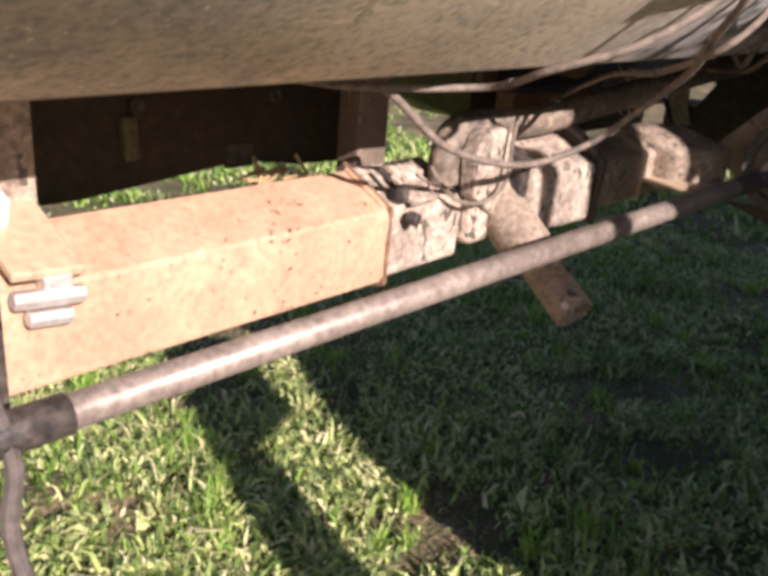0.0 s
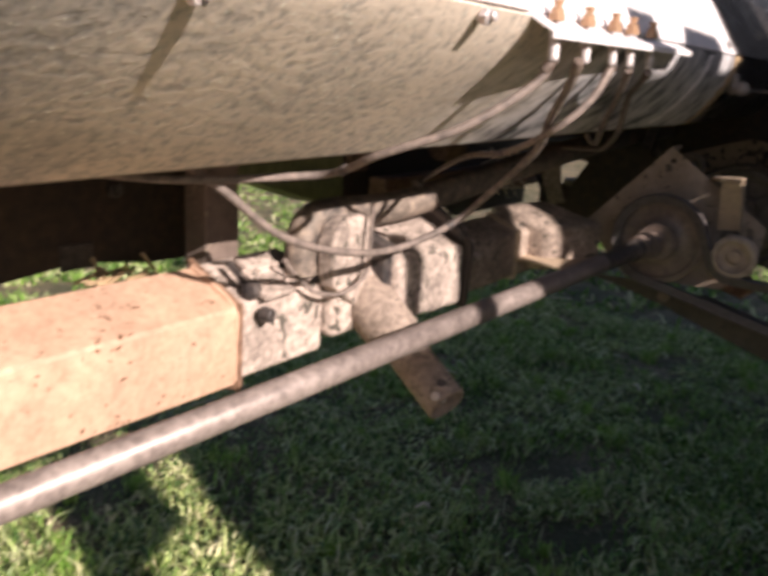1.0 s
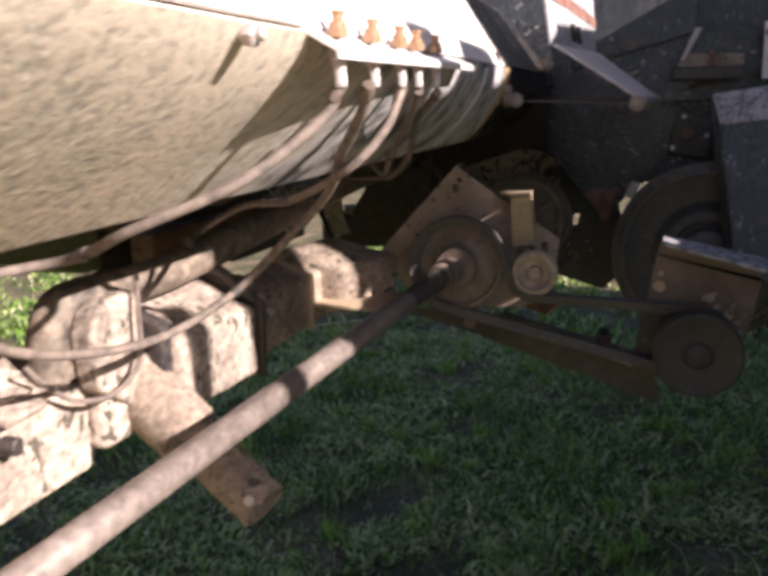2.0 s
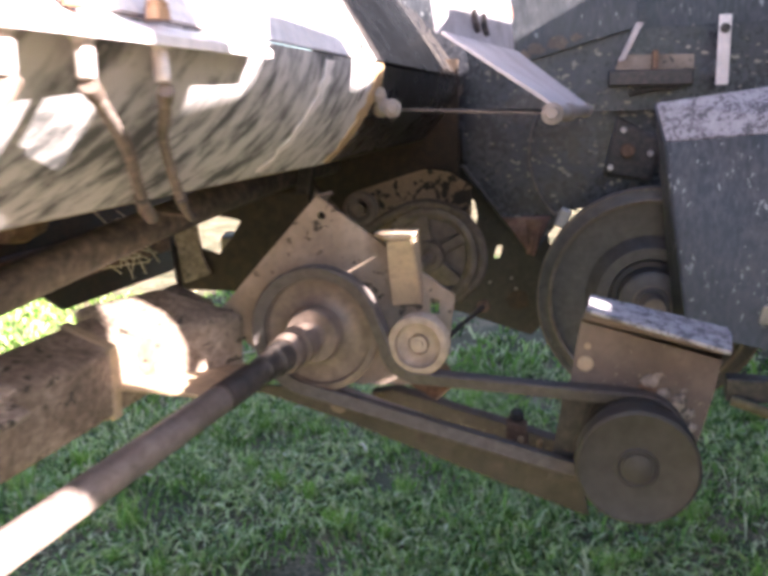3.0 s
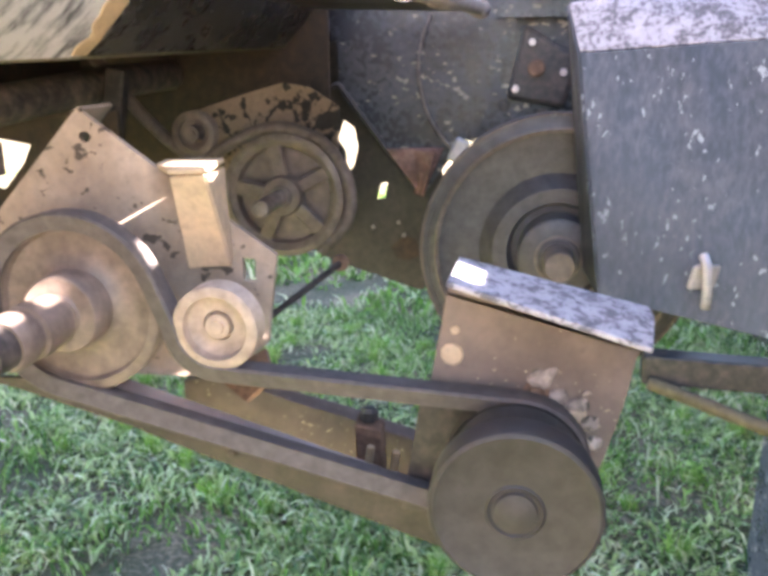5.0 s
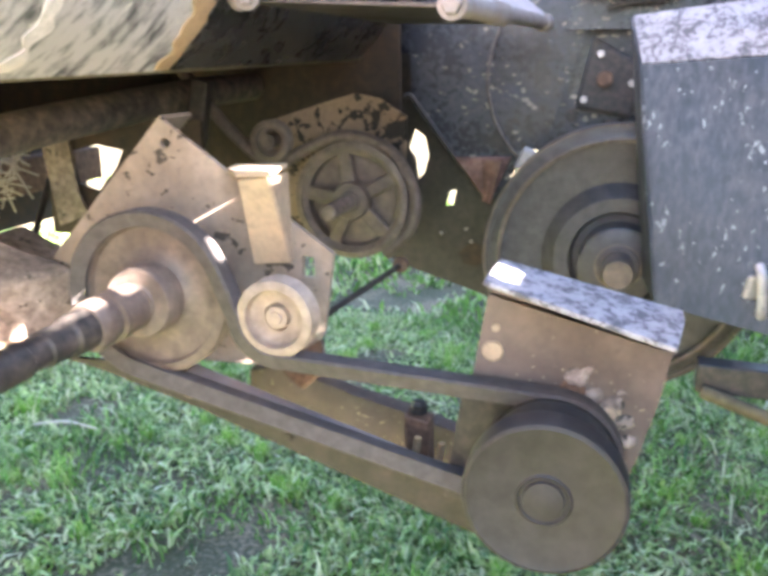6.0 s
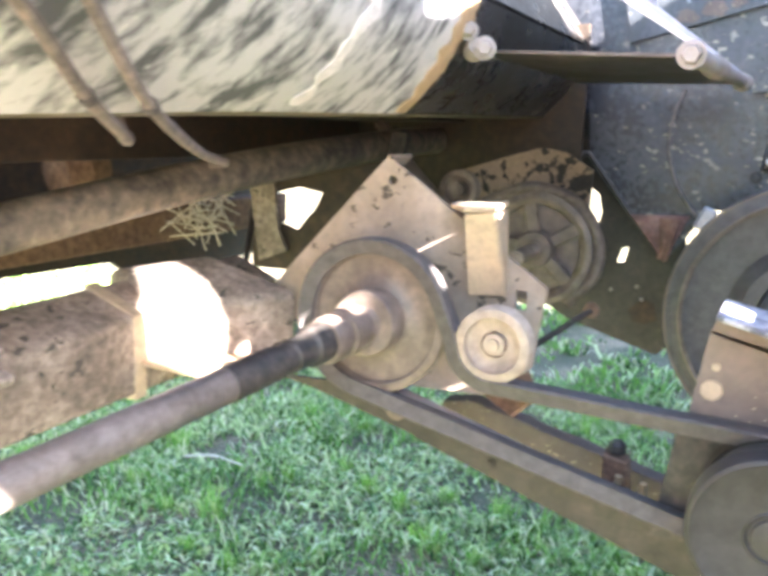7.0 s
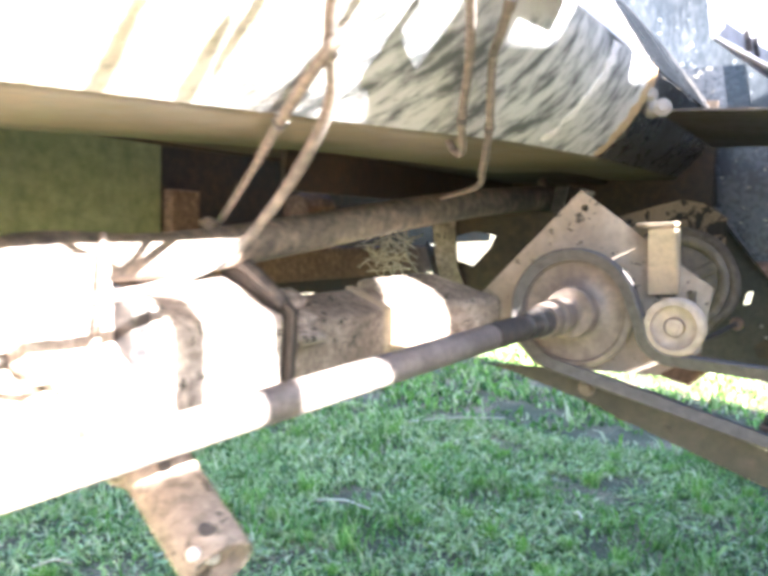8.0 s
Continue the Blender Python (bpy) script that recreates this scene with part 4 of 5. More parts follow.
def build_cover():
    t = thing("pulley_bracket", "tan steel bracket plate with bright folded lip", "bracket", (0.38, 0.05, 1.15))
    part("plate", prism([(0.288, 1.425), (0.523, 1.37), (0.51, 1.29), (0.492, 1.215), (0.46, 1.12), (0.25, 1.12), (0.264, 1.27)], "y", 0.045, 0.053, 0.001), M_COVER, t, "dusty brown plate")
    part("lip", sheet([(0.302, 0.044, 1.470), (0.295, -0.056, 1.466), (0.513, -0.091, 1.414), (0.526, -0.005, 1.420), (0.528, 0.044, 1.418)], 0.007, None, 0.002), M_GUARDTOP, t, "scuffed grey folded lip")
    part("lip_web", sheet([(0.302, 0.05, 1.467), (0.528, 0.05, 1.416), (0.521, 0.05, 1.36), (0.288, 0.05, 1.42)], 0.005), M_COVER, t)
    part("paint_spot", lathe([(0, 0), (0.015, 0), (0.013, 0.002), (0, 0.0025)], (0.296, 0.0449, 1.342), (0, -1, 0), 9), M_BRACKET, t, "bare tan spot")
    bolt(t, (0.402, 0.045, 1.297), (0, -1, 0), 0.012, 0.012, M_RUST)
    bolt(t, (0.451, 0.045, 1.273), (0, -1, 0), 0.01, 0.012, M_BRACKET)
    part("small_spot", lathe([(0, 0), (0.006, 0), (0.005, 0.0015), (0, 0.002)], (0.299, 0.0449, 1.375), (0, -1, 0), 8), M_BRACKET, t, "bare tan spot")
    # the shade on the bracket's lower part, put in as a dark plate
    part("shade_plate", prism([(0.258, 1.285), (0.40, 1.285), (0.40, 1.12), (0.235, 1.12)], "y", 0.036, 0.044, 0.001), M_DARKSTEEL, t, "dark plate standing in for shade low on the bracket")
    for x, z, r in ((0.405, 1.317, 0.016), (0.43, 1.296, 0.012), (0.455, 1.285, 0.016), (0.47, 1.262, 0.013), (0.42, 1.325, 0.009), (0.478, 1.235, 0.012), (0.462, 1.30, 0.007)):
        bm = bmesh.new()
        bmesh.ops.create_icosphere(bm, subdivisions=2, radius=r, matrix=at(x, 0.044, z) @ Matrix.Diagonal((1, 0.35, 0.8, 1)))
        lumpy(bm, 0.006, 60, x * 90)
        part("mud_lump", bm, M_CAST, t, "dried mud lump", 60)
    c = (0.381, -0.03, 1.216)
    p = thing("lower_pulley", "dark dusty lower belt pulley with plain face", "pulley", c, "belt pulleys")
    part("face_disc", lathe([(0, -0.072), (0.028, -0.072), (0.031, -0.0745), (0.034, -0.072), (0.088, -0.074), (0.092, -0.076), (0.097, -0.074), (0.0985, -0.07), (0.0985, -0.035), (0.094, -0.03), (0, -0.03)], c, (0, 1, 0), 72), M_DISC, p, "dark worn face disc", 35)
    part("drum", lathe([(0, -0.031), (0.066, -0.031), (0.066, 0.028), (0.082, 0.031), (0.086, 0.028), (0.072, 0.048), (0.086, 0.066), (0.082, 0.068), (0, 0.068)], c, (0, 1, 0), 56), M_DISC, p, "", 35)
    part("hub_cap", lathe([(0, -0.079), (0.012, -0.079), (0.024, -0.076), (0.026, -0.07), (0, -0.07)], c, (0, 1, 0), 32), M_DISC, p, "", 40)


def build_rear_drive():
    y = 0.72
    t = thing("rear_plate", "tan chipped steel plate carrying belt pulleys", "plate", (-0.15, 0.8, 1.5))
    part("plate", prism([(-0.345, 1.585), (-0.2, 1.63), (-0.135, 1.648), (-0.08, 1.64), (-0.013, 1.60), (-0.02, 1.30), (-0.2, 1.28), (-0.40, 1.45)], "y", 0.80, 0.81, 0.002), M_CHIPPED, t, "tan plate with dark chips")
    pulley("rear_idler", "small dusty idler pulley under a trough", (-0.305, y, 1.546), 0.047, 0.03,
           [(0.036, -0.014), (0.033, -0.003), (0.02, 0.0), (0.02, 0.012), (0.036, 0.012), (0.036, -0.014)], 0.017, 0.03, M_PULLEY)
    p = pulley("rear_pulley", "dusty spoked belt pulley behind a plate", (-0.115, y, 1.42), 0.13, 0.036,
               [(0.118, -0.014), (0.104, -0.008), (0.1, 0.0), (0.1, 0.012), (0.118, 0.014), (0.118, -0.014)], 0.042, 0.03, M_PULLEY)
    for k in range(5):
        a = 0.5 + k * 2 * math.pi / 5
        c, s = math.cos(a), math.sin(a)
        part("spoke", box((0.075, 0.016, 0.032), at(-0.115 + 0.07 * c, y, 1.42 + 0.07 * s, 0, -math.degrees(a), 0), 0.005), M_PULLEY, p)
    part("stub_shaft", rod((-0.115, y - 0.03, 1.42), (-0.115, y - 0.17, 1.42), 0.017, 18), M_DUST, p, "dusty stub shaft")
    part("backing", lathe([(0, 0.010), (0.115, 0.012), (0.115, 0.018), (0, 0.018)], (-0.115, y, 1.42), (0, 1, 0), 32), M_PULLEY, p)
    b = thing("rear_belt", "dusty rubber belt under an idler pulley", "belt", (-0.3, y, 1.5))
    part("loop", sweep([(-0.52, y, 1.70), (-0.42, y, 1.58), (-0.34, y, 1.51), (-0.29, y, 1.492), (-0.22, y, 1.53), (-0.13, y, 1.56), (-0.03, y, 1.53), (0.022, y, 1.45), (0.02, y, 1.37), (-0.04, y, 1.30)], 0.014, 10, 6), M_DUSTBELT, b, "", 60)


def build_sheets():
    t = thing("side_sheet", "black painted steel side sheet with scuffs and holes", "panel", (0.2, 1.15, 1.7))
    holes = [disc_points(0.308, 1.655, 0.007, 10), disc_points(0.275, 1.585, 0.007, 10), disc_points(0.345, 1.80, 0.006, 10)]
    pts = [(-0.35, 1.80), (-0.30, 1.73), (-0.093, 1.74), (-0.085, 1.606), (0.13, 1.352), (0.235, 1.50), (0.345, 1.84), (0.43, 2.08), (-0.35, 2.08)]
    part("sheet", prism(pts, "y", 1.15, 1.158, 0, None, holes), M_SHEET, t, "black scuffed sheet")
    part("red_gusset", sheet([(0.035, 1.14, 1.475), (0.185, 1.14, 1.48), (0.13, 1.14, 1.352)], 0.012, None, 0.003), M_RED, t, "faded red gusset")
    part("red_rib", sheet([(0.10, 1.142, 1.47), (0.17, 1.10, 1.47), (0.14, 1.10, 1.36), (0.115, 1.142, 1.36)], 0.008), M_RED, t)
    part("edge_strip", sheet([(0.235, 1.146, 1.50), (0.262, 1.146, 1.495), (0.45, 1.146, 2.08), (0.42, 1.146, 2.08)], -0.003), M_SHEET, t, "black folded edge")
    part("cable", sweep([(0.145, 1.135, 1.80), (0.125, 1.13, 1.74), (0.118, 1.13, 1.66), (0.14, 1.13, 1.57), (0.18, 1.13, 1.505), (0.205, 1.13, 1.48)], 0.005, 8, 6), M_HOSE, t, "thin black cable")
    part("edge_gasket", sweep([(-0.105, 1.14, 1.625), (-0.088, 1.138, 1.632), (-0.062, 1.138, 1.60), (0.02, 1.138, 1.495), (0.126, 1.138, 1.362)], 0.007, 8, 6), M_DARKSTEEL, t, "black rubber edge gasket", 60)
    part("cable_clip", box((0.035, 0.03, 0.06), at(0.222, 1.12, 1.475, 0, 25, 0), 0.006), M_ZINC, t, "grey cable clip")
    # lower dark sheet behind, with slots that the daylight shows through
    t2 = thing("rear_shield", "dark brown sheet steel shield with slots", "shield", (0.0, 1.25, 1.3))
    slot = [(0.001, 1.332), (0.022, 1.336), (0.03, 1.378), (0.011, 1.374)]
    rnd = [(-0.085, 1.46), (-0.105, 1.49), (-0.088, 1.54), (-0.06, 1.52), (-0.05, 1.47), (-0.062, 1.42), (-0.078, 1.405), (-0.082, 1.43)]
    part("sheet", prism([(-0.3, 1.75), (-0.2, 1.2), (-0.13, 1.158), (0.125, 1.08), (0.19, 1.15), (0.2, 1.3), (0.1, 1.75)], "y", 1.2, 1.206, 0, None, (slot, rnd)), M_ARM, t2, "dark brown sheet")
    for x, z in ((0.06, 1.27), (0.075, 1.235), (-0.01, 1.255)):
        bolt(t2, (x, 1.2, z), (0, -1, 0), 0.006, 0.006, M_CORRODED, washer=False)
    part("rust_patch", prism([(0.04, 1.20), (0.075, 1.235), (0.11, 1.225), (0.12, 1.18), (0.09, 1.165), (0.055, 1.17)], "y", 1.1975, 1.201), M_CAVITY, t2, "dull brown patch")
    # bearing housing between sheet and guard
    t3 = thing("bearing_flange", "dark square flange bearing with bright bolts", "bearing", (0.42, 1.14, 1.68))
    part("plate", prism([(0.26, 1.5), (0.60, 1.5), (0.60, 1.86), (0.375, 1.86)], "y", 1.17, 1.178, 0.002), M_SHEET, t3, "black sheet")
    part("flange", prism([(0.335, 1.60), (0.475, 1.58), (0.51, 1.70), (0.37, 1.78)], "y", 1.145, 1.169, 0.012), M_DARKSTEEL, t3, "dark cast flange")
    part("shaft_end", rod((0.405, 1.15, 1.675), (0.405, 1.12, 1.675), 0.02, 20), M_RUST, t3, "rusty shaft end")
    for x, z in ((0.392, 1.735), (0.47, 1.665), (0.357, 1.625)):
        bolt(t3, (x, 1.146, z), (0, -1, 0), 0.01, 0.012, M_ZINC, washer=False)
    for x, z in ((0.385, 1.80), (0.49, 1.76), (0.33, 1.585), (0.425, 1.56)):
        bolt(t3, (x, 1.168, z), (0, -1, 0), 0.012, 0.009, M_DARKSTEEL)


def build_big_pulley():
    c = (0.463, 0.86, 1.29)
    p = pulley("large_pulley", "large dark grey belt pulley behind a guard", c, 0.30, 0.06,
           [(0.288, -0.025), (0.27, -0.03), (0.265, -0.005), (0.17, 0.002), (0.15, -0.02), (0.14, -0.03), (0.11, -0.03), (0.1, 0.0), (0.07, 0.0), (0.07, 0.02), (0.288, 0.025), (0.288, -0.025)], 0.085, 0.09, M_GREY)
    part("bright_ring", lathe([(0.259, -0.031), (0.266, -0.034), (0.27, -0.031), (0.266, -0.027), (0.259, -0.031)], c, (0, 1, 0), 72), M_PULLEY, p, "worn brighter ring", 60)
    part("worn_edge", lathe([(0.294, -0.031), (0.2985, -0.032), (0.301, -0.029), (0.301, -0.022), (0.294, -0.026), (0.294, -0.031)], c, (0, 1, 0), 72), M_COVER, p, "worn brighter edge", 60)
    part("shaft_end", lathe([(0, -0.16), (0.03, -0.16), (0.034, -0.15), (0.034, -0.09), (0.055, -0.085), (0.055, -0.06), (0, -0.06)], c, (0, 1, 0), 32), M_PULLEY, p, "brown shaft end", 40)
    part("axle", rod((0.463, 0.86, 1.29), (0.463, 1.35, 1.29), 0.03, 20), M_DARKSTEEL, p)


def build_guard():
    t = thing("belt_guard", "slate-grey sheet metal belt guard with latch", "guard", (0.65, 0.65, 1.4))
    a, b = (0.478, 0.735, 1.707), (0.536, 0.60, 1.262)
    c, d = (0.95, 0.42, 1.20), (0.86, 0.67, 1.735)
    nrm = (Vector(b) - Vector(a)).cross(Vector(d) - Vector(a))
    c = (c[0], a[1] - (nrm.x * (c[0] - a[0]) + nrm.z * (c[2] - a[2])) / nrm.y, c[2])
    part("front_sheet", sheet([a, b, c, d], -0.006, None, 0.0015), M_GUARD, t, "slate-grey streaked sheet")
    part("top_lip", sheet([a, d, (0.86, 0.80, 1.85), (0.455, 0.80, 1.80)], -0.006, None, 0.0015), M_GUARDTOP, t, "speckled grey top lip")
    part("side_return", sheet([a, (0.455, 0.80, 1.80), (0.52, 0.78, 1.27), b], -0.005), M_GUARD, t)
    bolt(t, (0.619, 0.715, 1.675), (0.1, -1, 0.3), 0.012, 0.008, M_GUARD)
    p = Vector((0.696, 0.508, 1.334))
    part("latch_plate", box((0.05, 0.008, 0.05), at(*p, 20, 0, 15), 0.006), M_ZINC, t, "bright latch plate")
    part("latch_lever", sweep([p + Vector((-0.005, -0.005, 0.04)), p + Vector((0, -0.022, 0.02)), p + Vector((0.004, -0.022, -0.03)), p + Vector((0.006, -0.01, -0.05))], 0.009, 8, 4), M_ZINC, t, "bright latch lever")


def build_struts():
    t = thing("side_shelf", "dark horizontal steel shelf bolted to the trough end", "shelf", (0.1, 0.4, 1.79))
    part("plate", sheet([(-0.075, 0.11, 1.798), (0.235, 0.06, 1.781), (0.285, 0.77, 1.792), (-0.075, 0.9, 1.806)], 0.005, None, 0.001), M_ARM, t, "thin brown shelf plate")
    part("hinge_lug", lathe([(0, -0.012), (0.016, -0.012), (0.018, 0), (0.016, 0.012), (0.012, 0.016), (0, 0.016)], (-0.085, 0.125, 1.80), (0.5, -1, 0.3), 18), M_CORRODED, t, "corroded pale hinge lug", 40)
    bolt(t, (-0.058, 0.09, 1.797), (0.3, -1, 0.0), 0.012, 0.016, M_CORRODED)
    bolt(t, (-0.082, 0.085, 1.822), (0.3, -1, 0.1), 0.010, 0.014, M_CORRODED)
    bolt(t, (0.231, 0.05, 1.779), (0, -1, 0), 0.013, 0.014, M_CORRODED)
    part("pin", lathe([(0, 0), (0.014, 0), (0.014, 0.2), (0.018, 0.205), (0.018, 0.29), (0.013, 0.295), (0.013, 0.66), (0.018, 0.665), (0.018, 0.72), (0, 0.72)], (0.232, 0.055, 1.779), (0.053, 0.72, 0.012), 16), M_CORRODED, t, "pale corroded pin", 40)
    a = thing("side_flap", "pale grey flat steel flap with dark marks", "flap", (0.15, 0.4, 1.88))
    part("lip", sheet([(0.235, 0.06, 1.787), (0.031, 0.1, 1.924), (0.105, 0.77, 1.94), (0.287, 0.77, 1.799)], 0.006, None, 0.001), M_PALE, a, "pale grey sloping lip")
    part("wall", sheet([(0.028, 0.1, 1.925), (0.102, 0.77, 1.941), (0.075, 0.77, 2.25), (-0.01, 0.1, 2.2)], 0.006, None, 0.001), M_PALE, a, "pale grey upright wall")
    part("edge_strip", sheet([(0.01, 0.1, 2.04), (0.09, 0.77, 2.02), (0.088, 0.77, 2.05), (0.006, 0.1, 2.075)], -0.008, None, 0.001), M_RED, a, "faded red edge strip")
    for q in (0.38, 0.5):
        p0 = Vector((0.0305 + 0.074 * q, 0.1 + 0.67 * q, 1.955))
        part("mark", sweep([p0 + Vector((0.004, 0.02, 0)), p0 + Vector((0.001, -0.005, 0.02)), p0 + Vector((-0.001, 0.0, 0.04))], 0.006, 6, 3), M_DARKSTEEL, a, "dark painted mark")


def build_pipe():
    t = thing("black_pipe", "blackened mud-crusted pipe running under the trough", "pipe", (-0.6, -0.9, 1.48))
    part("tube", sweep([(-0.635, -0.965, 1.38), (-0.635, -0.965, 1.44), (-0.635, -0.94, 1.482), (-0.625, -0.88, 1.495), (-0.6, -0.7, 1.495), (-0.57, -0.4, 1.53), (-0.53, 0.0, 1.585), (-0.5, 0.4, 1.625), (-0.48, 0.9, 1.655), (-0.47, 1.5, 1.66)], 0.034, 20, 6), M_PIPE, t, "", 60)
    bolt(t, (-0.585, -0.62, 1.54), (0.6, 0, 1), 0.012, 0.012, M_PIPE)


def build_behind():
    t = thing("olive_tank", "olive green painted steel box behind the beam", "tank", (-1.2, -0.5, 1.5))
    part("shell", prism([(-1.4, 1.78), (-1.4, 1.6), (-0.75, 1.535), (-0.28, 1.40), (-0.22, 1.40), (-0.22, 1.78)], "x", -1.25, -1.1, 0.004), M_OLIVE, t, "olive painted shell")
    part("bracket", box((0.03, 0.09, 0.12), at(-1.085, -0.17, 1.56), 0.004), M_RUST, t, "dark rusty bracket")
    r = thing("rusty_frame", "rusty brown frame rail with tangled straw", "frame", (-1.0, 0.4, 1.4))
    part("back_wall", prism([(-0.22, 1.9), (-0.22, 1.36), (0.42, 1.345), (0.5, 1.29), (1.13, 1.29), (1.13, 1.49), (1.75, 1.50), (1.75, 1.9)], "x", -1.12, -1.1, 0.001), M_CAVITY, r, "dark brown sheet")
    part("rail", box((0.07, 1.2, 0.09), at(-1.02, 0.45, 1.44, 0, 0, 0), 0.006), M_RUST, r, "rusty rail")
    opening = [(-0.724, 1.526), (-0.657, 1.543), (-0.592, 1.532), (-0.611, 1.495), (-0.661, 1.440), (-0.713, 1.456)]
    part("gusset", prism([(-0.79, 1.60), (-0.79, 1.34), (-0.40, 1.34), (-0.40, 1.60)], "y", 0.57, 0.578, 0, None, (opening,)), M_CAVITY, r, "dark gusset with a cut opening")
    part("upright", sheet([(-0.79, 0.56, 1.57), (-0.715, 0.56, 1.57), (-0.705, 0.56, 1.44), (-0.68, 0.56, 1.39), (-0.76, 0.56, 1.36)], 0.008, None, 0.001), M_DUST, r, "tan upright")
    part("brace", rod((-0.9, 0.75, 1.50), (-0.6, 0.25, 1.36), 0.008, 8), M_ARM, r)
    part("block", box((0.12, 0.14, 0.12), at(-0.85, 1.12, 1.36, 0, 0, 20), 0.01), M_PLATE, r)
    part("knuckle", lathe([(0, -0.06), (0.05, -0.05), (0.06, 0), (0.05, 0.05), (0, 0.06)], (-0.98, 0.2, 1.58), (0.2, 1, 0.1), 18), M_RUST, r)
    rng = random.Random(8)
    bm = bmesh.new()
    for k in range(46):
        p = Vector((-0.94 + rng.uniform(-0.03, 0.05), 0.55 + rng.uniform(-0.08, 0.08), 1.47 + rng.uniform(-0.05, 0.05)))
        d = Vector((rng.uniform(-1, 1), rng.uniform(-1, 1), rng.uniform(-1, 0.6))).normalized() * rng.uniform(0.03, 0.08)
        rod(p - d, p + d, 0.0022, 5, bm)
    tagged(part("straw", bm, M_STRAW, r, "tangled dry straw"), kind="stuff")
    d = thing("dark_bulkhead", "dark brown sheet wall under the trough", "panel", (-0.95, -1.5, 1.5))
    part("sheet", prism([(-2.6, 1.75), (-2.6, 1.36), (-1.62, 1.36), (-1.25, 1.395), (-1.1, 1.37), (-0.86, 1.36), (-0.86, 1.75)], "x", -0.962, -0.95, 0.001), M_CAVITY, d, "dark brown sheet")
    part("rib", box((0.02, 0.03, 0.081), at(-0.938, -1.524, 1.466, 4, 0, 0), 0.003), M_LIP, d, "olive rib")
    # two round holes and a slot, their dark insides drawn as dark pieces
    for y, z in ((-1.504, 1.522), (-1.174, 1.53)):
        part("hole_disc", lathe([(0, 0), (0.016, 0), (0.016, 0.012), (0.012, 0.016), (0, 0.01)], (-0.95, y, z), (1, 0, 0), 16), M_DARKSTEEL, d, "dark disc standing in for a round hole")
    part("slot_block", box((0.01, 0.07, 0.05), at(-0.948, -1.263, 1.407), 0.002), M_DARKSTEEL, d, "dark block standing in for a slot")
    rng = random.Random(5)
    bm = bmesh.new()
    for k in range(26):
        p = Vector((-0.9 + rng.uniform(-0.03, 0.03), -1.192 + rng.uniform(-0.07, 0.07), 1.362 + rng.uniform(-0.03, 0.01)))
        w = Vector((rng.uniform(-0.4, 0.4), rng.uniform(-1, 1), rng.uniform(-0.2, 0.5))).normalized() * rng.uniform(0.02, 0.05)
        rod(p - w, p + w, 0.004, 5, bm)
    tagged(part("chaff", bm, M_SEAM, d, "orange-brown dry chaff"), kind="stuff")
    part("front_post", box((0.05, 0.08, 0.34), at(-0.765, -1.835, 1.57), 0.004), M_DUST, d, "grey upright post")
    f = thing("rear_bulkhead", "dark sheet wall closing the shaded hollow behind the pipe", "panel", (-0.5, 1.0, 1.5))
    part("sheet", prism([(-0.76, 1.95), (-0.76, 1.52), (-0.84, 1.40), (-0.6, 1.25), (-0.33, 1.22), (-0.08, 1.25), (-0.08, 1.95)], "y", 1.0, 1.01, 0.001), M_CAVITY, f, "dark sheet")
    part("hanger", box((0.04, 0.03, 0.16), at(-0.43, 0.62, 1.6, 0, 10, 0), 0.004), M_DARKSTEEL, f)


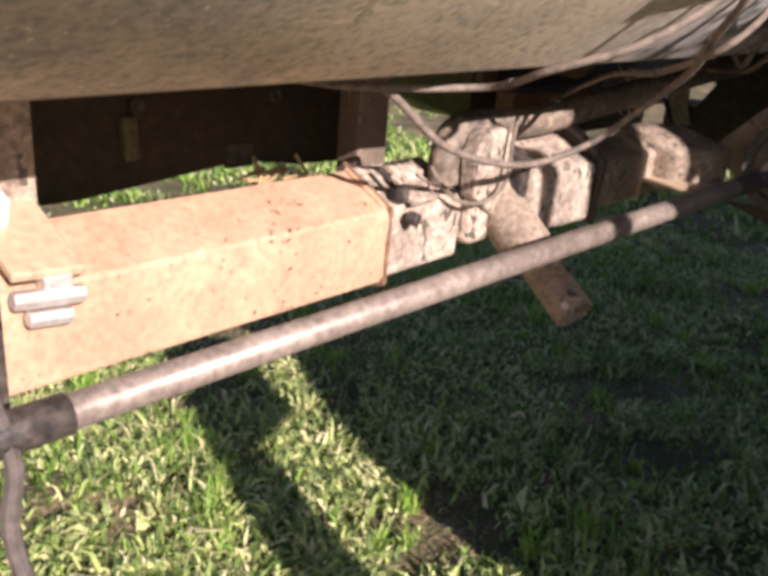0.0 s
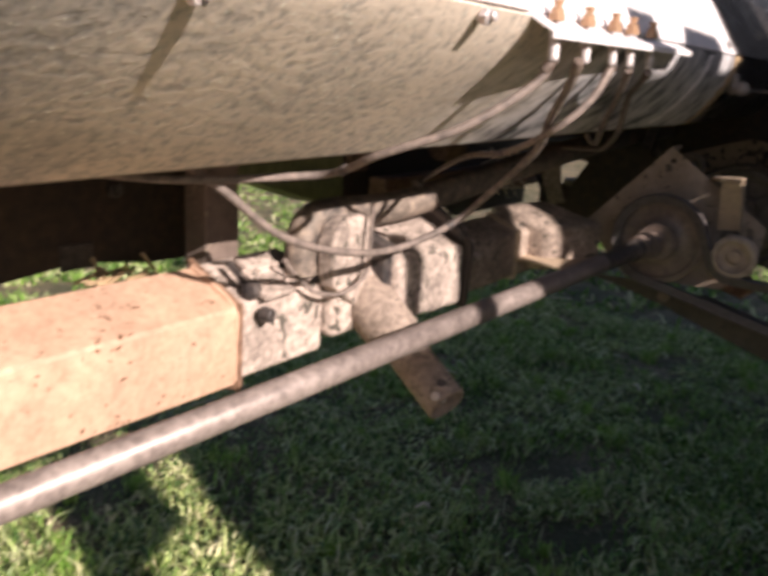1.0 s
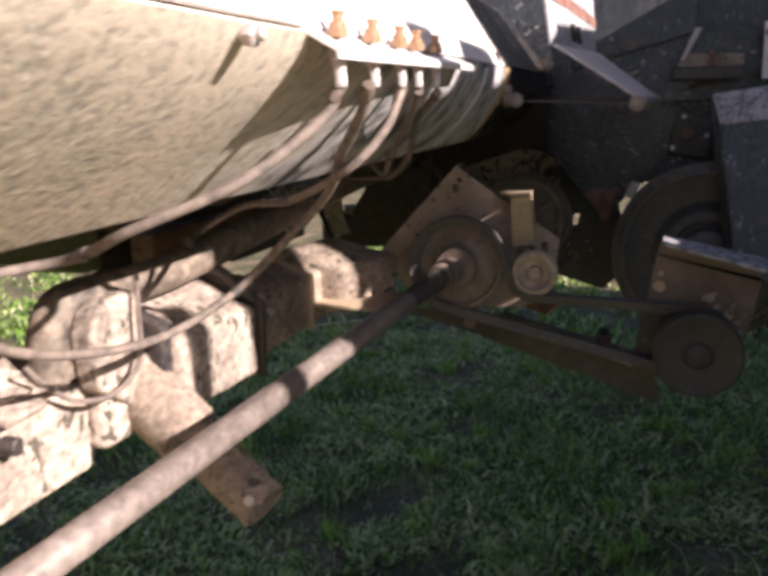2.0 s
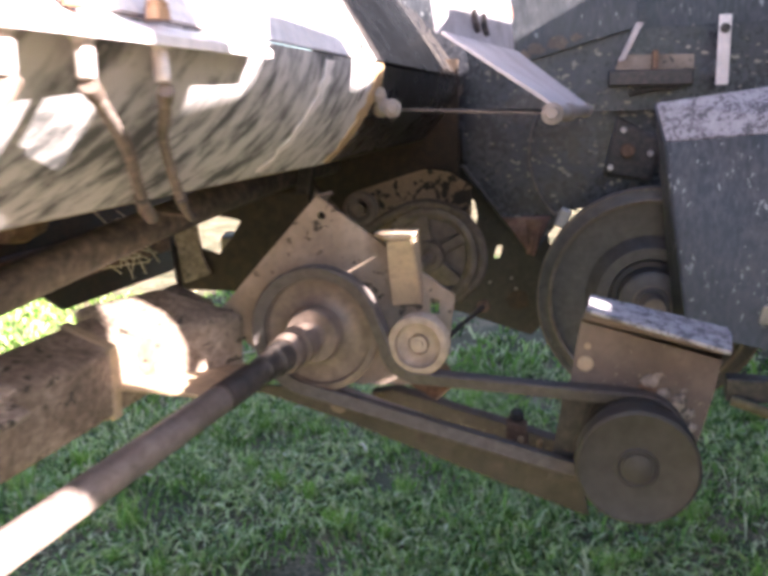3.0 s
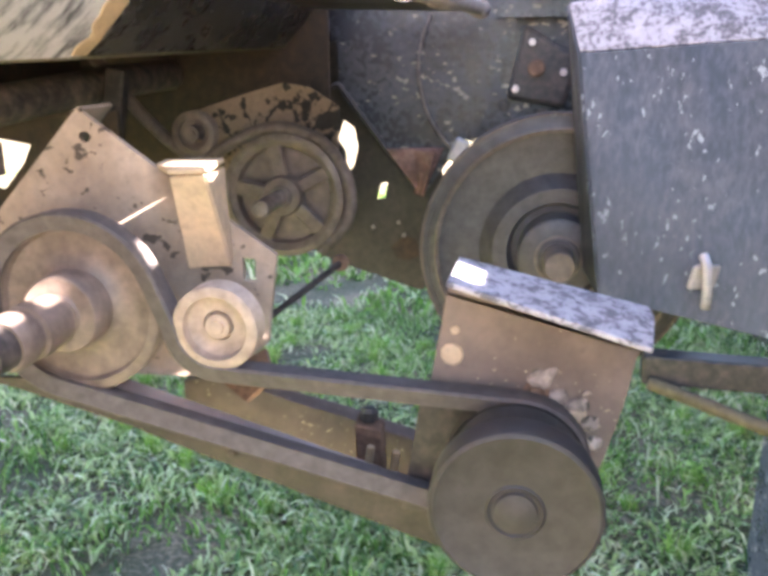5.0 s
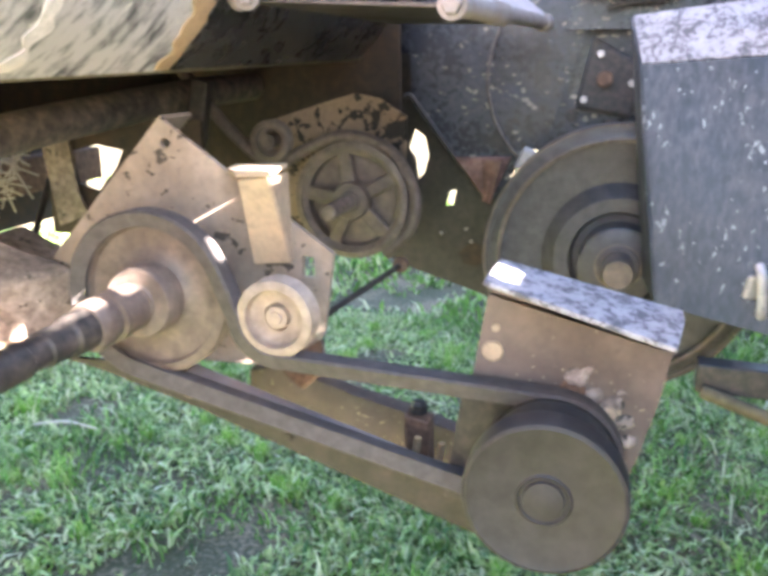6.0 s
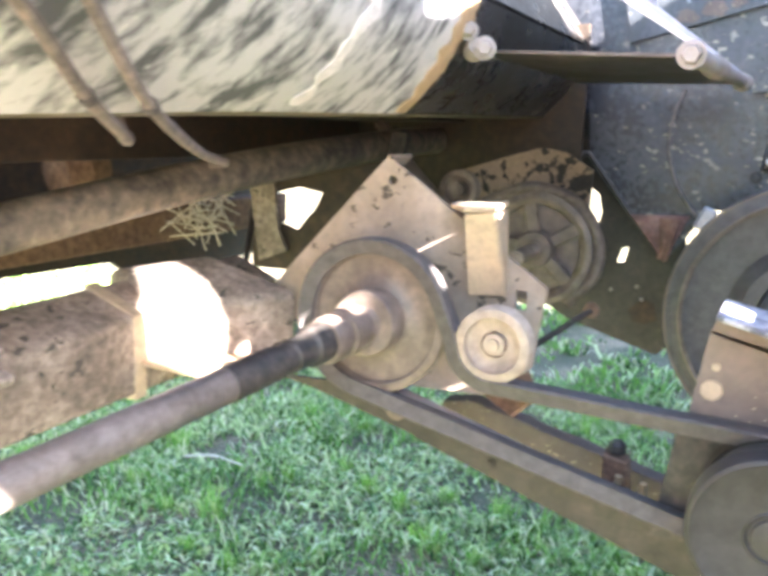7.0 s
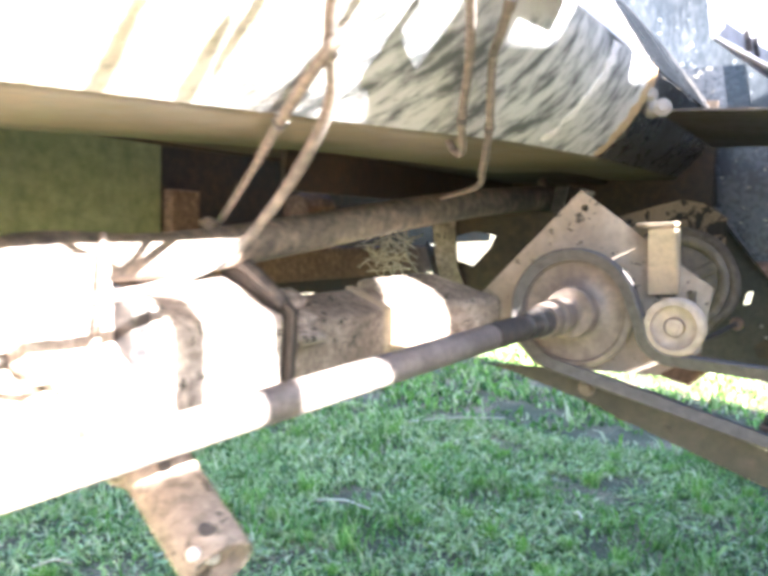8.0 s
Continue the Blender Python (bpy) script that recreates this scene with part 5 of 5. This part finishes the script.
def build_sun_screens():
    """Unseen screens and posts, added between the machine and the sun to shape its shade."""
    t = thing("sun_screen", "unseen tall dark screen added to shade the machine", "machine body", (1.9, 1.5, 0.0))
    # openings placed so that sun patches fall on beam, hub top and lips
    gaps = ([(-0.635, 2.15), (-0.53, 2.15), (-0.522, 2.22), (-0.536, 2.27), (-0.517, 2.33), (-0.53, 2.41), (-0.60, 2.42), (-0.615, 2.36), (-0.655, 2.33), (-0.64, 2.24)], [(-0.508, 2.15), (-0.465, 2.15), (-0.465, 2.195), (-0.508, 2.195)],
            [(-0.35, 2.2), (-0.31, 2.2), (-0.31, 2.26), (-0.35, 2.26)], [(-0.405, 2.13), (-0.37, 2.13), (-0.37, 2.18), (-0.405, 2.18)],
            [(-0.325, 1.92), (-0.265, 1.92), (-0.265, 1.965), (-0.325, 1.965)])
    part("shell", prism([(-0.9, 0.0), (-0.98, 1.04), (-1.065, 1.3), (-1.06, 1.5), (-0.95, 1.88), (-1.10, 2.16), (-1.17, 2.60), (-1.02, 2.60), (-1.01, 2.49), (-0.87, 2.50), (-0.80, 2.60), (-0.50, 2.60), (-0.49, 2.51), (-0.40, 2.515), (-0.2, 2.58), (-0.19, 2.60), (1.6, 2.60), (1.6, 0.0)], "x", 1.2, 1.23, 0, None, gaps), M_SHEET, t, "added sun screen with gaps for sun patches")
    part("rear_screen", box((0.04, 4.5, 3.0), at(2.0, 3.25, 1.5), 0.004), M_SHEET, t, "added rear screen that shades the far ground")
    # tyre added behind the screen, out of view
    for y in (0.2,):
        part("wheel", lathe([(0.2, -0.16), (0.5, -0.16), (0.55, -0.1), (0.55, 0.1), (0.5, 0.16), (0.2, 0.16), (0.2, -0.16)], (1.5, y, 0.55), (1, 0, 0), 40), M_BELT, t, "unseen added black tyre", 40)
    # unseen blockers added to cast shadows on grass, stub pipe and shaft
    s = thing("shade_post", "unseen dark upright added to cast a shadow strip", "ladder", (1.25, -1.5, 0.0))
    part("upright", prism([(-1.66, 0.0), (-1.66, 1.5), (-1.56, 2.1), (-1.47, 2.1), (-1.44, 1.42), (-1.44, 0.0)], "x", 1.22, 1.28, 0.006), M_SHEET, s)
    part("pipe_shade", prism([(-1.5, 2.125), (-1.3, 2.115), (-1.17, 2.05), (-1.19, 1.66), (-1.46, 1.6)], "x", 1.235, 1.265, 0.004), M_SHEET, s, "added dark plate that shades the stub pipe")
    part("tie", box((0.03, 0.26, 0.05), at(1.25, -1.08, 1.95), 0.006), M_SHEET, s)
    part("shaft_shade", rod((1.25, -1.305, 2.08), (1.25, -1.3, 2.4), 0.032, 16), M_SHEET, s, "added dark post that shades a band of the shaft")


def build_upper_right():
    t = thing("upper_housing", "dark slate machine housing with flaking paint", "housing", (0.6, 1.3, 2.0))
    part("back_sheet", prism([(-0.6, 1.86), (0.36, 1.93), (0.55, 2.0), (1.4, 2.0), (1.4, 3.0), (-0.6, 3.0)], "y", 1.22, 1.23, 0.001), M_GUARD, t, "slate sheet")
    part("lower_flap", sheet([(0.0, 1.13, 1.915), (0.42, 1.13, 2.025), (0.42, 1.13, 2.2), (-0.05, 1.13, 2.2)], 0.012, None, 0.002), M_GUARD, t, "slate flap with flaking paint")
    rng = random.Random(3)
    for x, z, r in ((0.10, 1.962, 0.018), (0.135, 1.975, 0.022), (0.20, 1.99, 0.024), (0.25, 2.005, 0.014)):
        pts = [(x + r * (1.3 + rng.uniform(-0.5, 0.3)) * math.cos(k * 0.5712), z + r * (0.8 + rng.uniform(-0.35, 0.2)) * math.sin(k * 0.5712)) for k in range(11)]
        part("rust_patch", prism(pts, "y", 1.1275, 1.131), M_COVER, t, "bare brown patch")
    part("ledge_back", prism([(0.378, 1.948), (0.573, 1.94), (0.575, 1.90), (0.36, 1.905)], "y", 1.095, 1.105, 0.002), M_PLATE, t, "tan dusty ledge back")
    part("ledge_web", prism([(0.46, 1.952), (0.475, 1.952), (0.475, 1.90), (0.46, 1.90)], "y", 1.05, 1.095, 0.001), M_RUST, t)
    part("ledge", box((0.225, 0.05, 0.042), at(0.455, 1.06, 1.878, 0, 1, 0), 0.004), M_DARKSTEEL, t, "dark scuffed ledge")
    part("worn_bar", sheet([(0.366, 1.06, 1.925), (0.386, 1.06, 1.93), (0.436, 1.06, 2.03), (0.414, 1.06, 2.03)], 0.014, None, 0.003), M_WORN, t, "worn bright bar end")
    part("wire", sweep([(0.40, 1.06, 1.835), (0.46, 1.055, 1.848), (0.53, 1.06, 1.85)], 0.006, 8, 5), M_DARKSTEEL, t)
    part("back_wall", prism([(0.3, 1.79), (1.4, 1.79), (1.4, 2.02), (0.4, 2.02)], "y", 1.10, 1.108, 0.001), M_SHEET, t)
    part("white_strip", box((0.032, 0.006, 0.18), at(0.634, 0.99, 1.94), 0.002), M_WHITE, t, "white slotted strip")
    bolt(t, (0.634, 0.986, 1.995), (0, -1, 0), 0.009, 0.006, M_DARKSTEEL)
    bolt(t, (0.61, 1.095, 1.887), (0, -1, 0), 0.014, 0.012, M_GUARD)
    bolt(t, (0.625, 1.095, 1.91), (0, -1, 0), 0.01, 0.01, M_GUARD)


def build_lower_right():
    t = thing("frame_rail", "black steel frame rail under the guard", "rail", (0.9, 0.5, 1.15))
    part("rail", box((0.9, 0.05, 0.055), at(1.06, 0.5, 1.155, 0, 0, -4), 0.004), M_DARKSTEEL, t)
    u = thing("olive_tube", "olive steel tube below the frame rail", "tube", (0.8, 0.5, 1.08))
    part("tube", rod((0.62, 0.5, 1.135), (1.2, 0.35, 0.98), 0.013, 16), M_LIP, u, "", 50)


build_beam()
build_joint()
build_gearbox()
build_far_beam()
build_shaft()
build_drive()
build_arm()
build_cover()
build_tie_rod()
build_rear_drive()
build_sheets()
build_big_pulley()
build_guard()
build_struts()
build_pipe()
build_behind()
build_upper_right()
build_sun_screens()
build_lower_right()
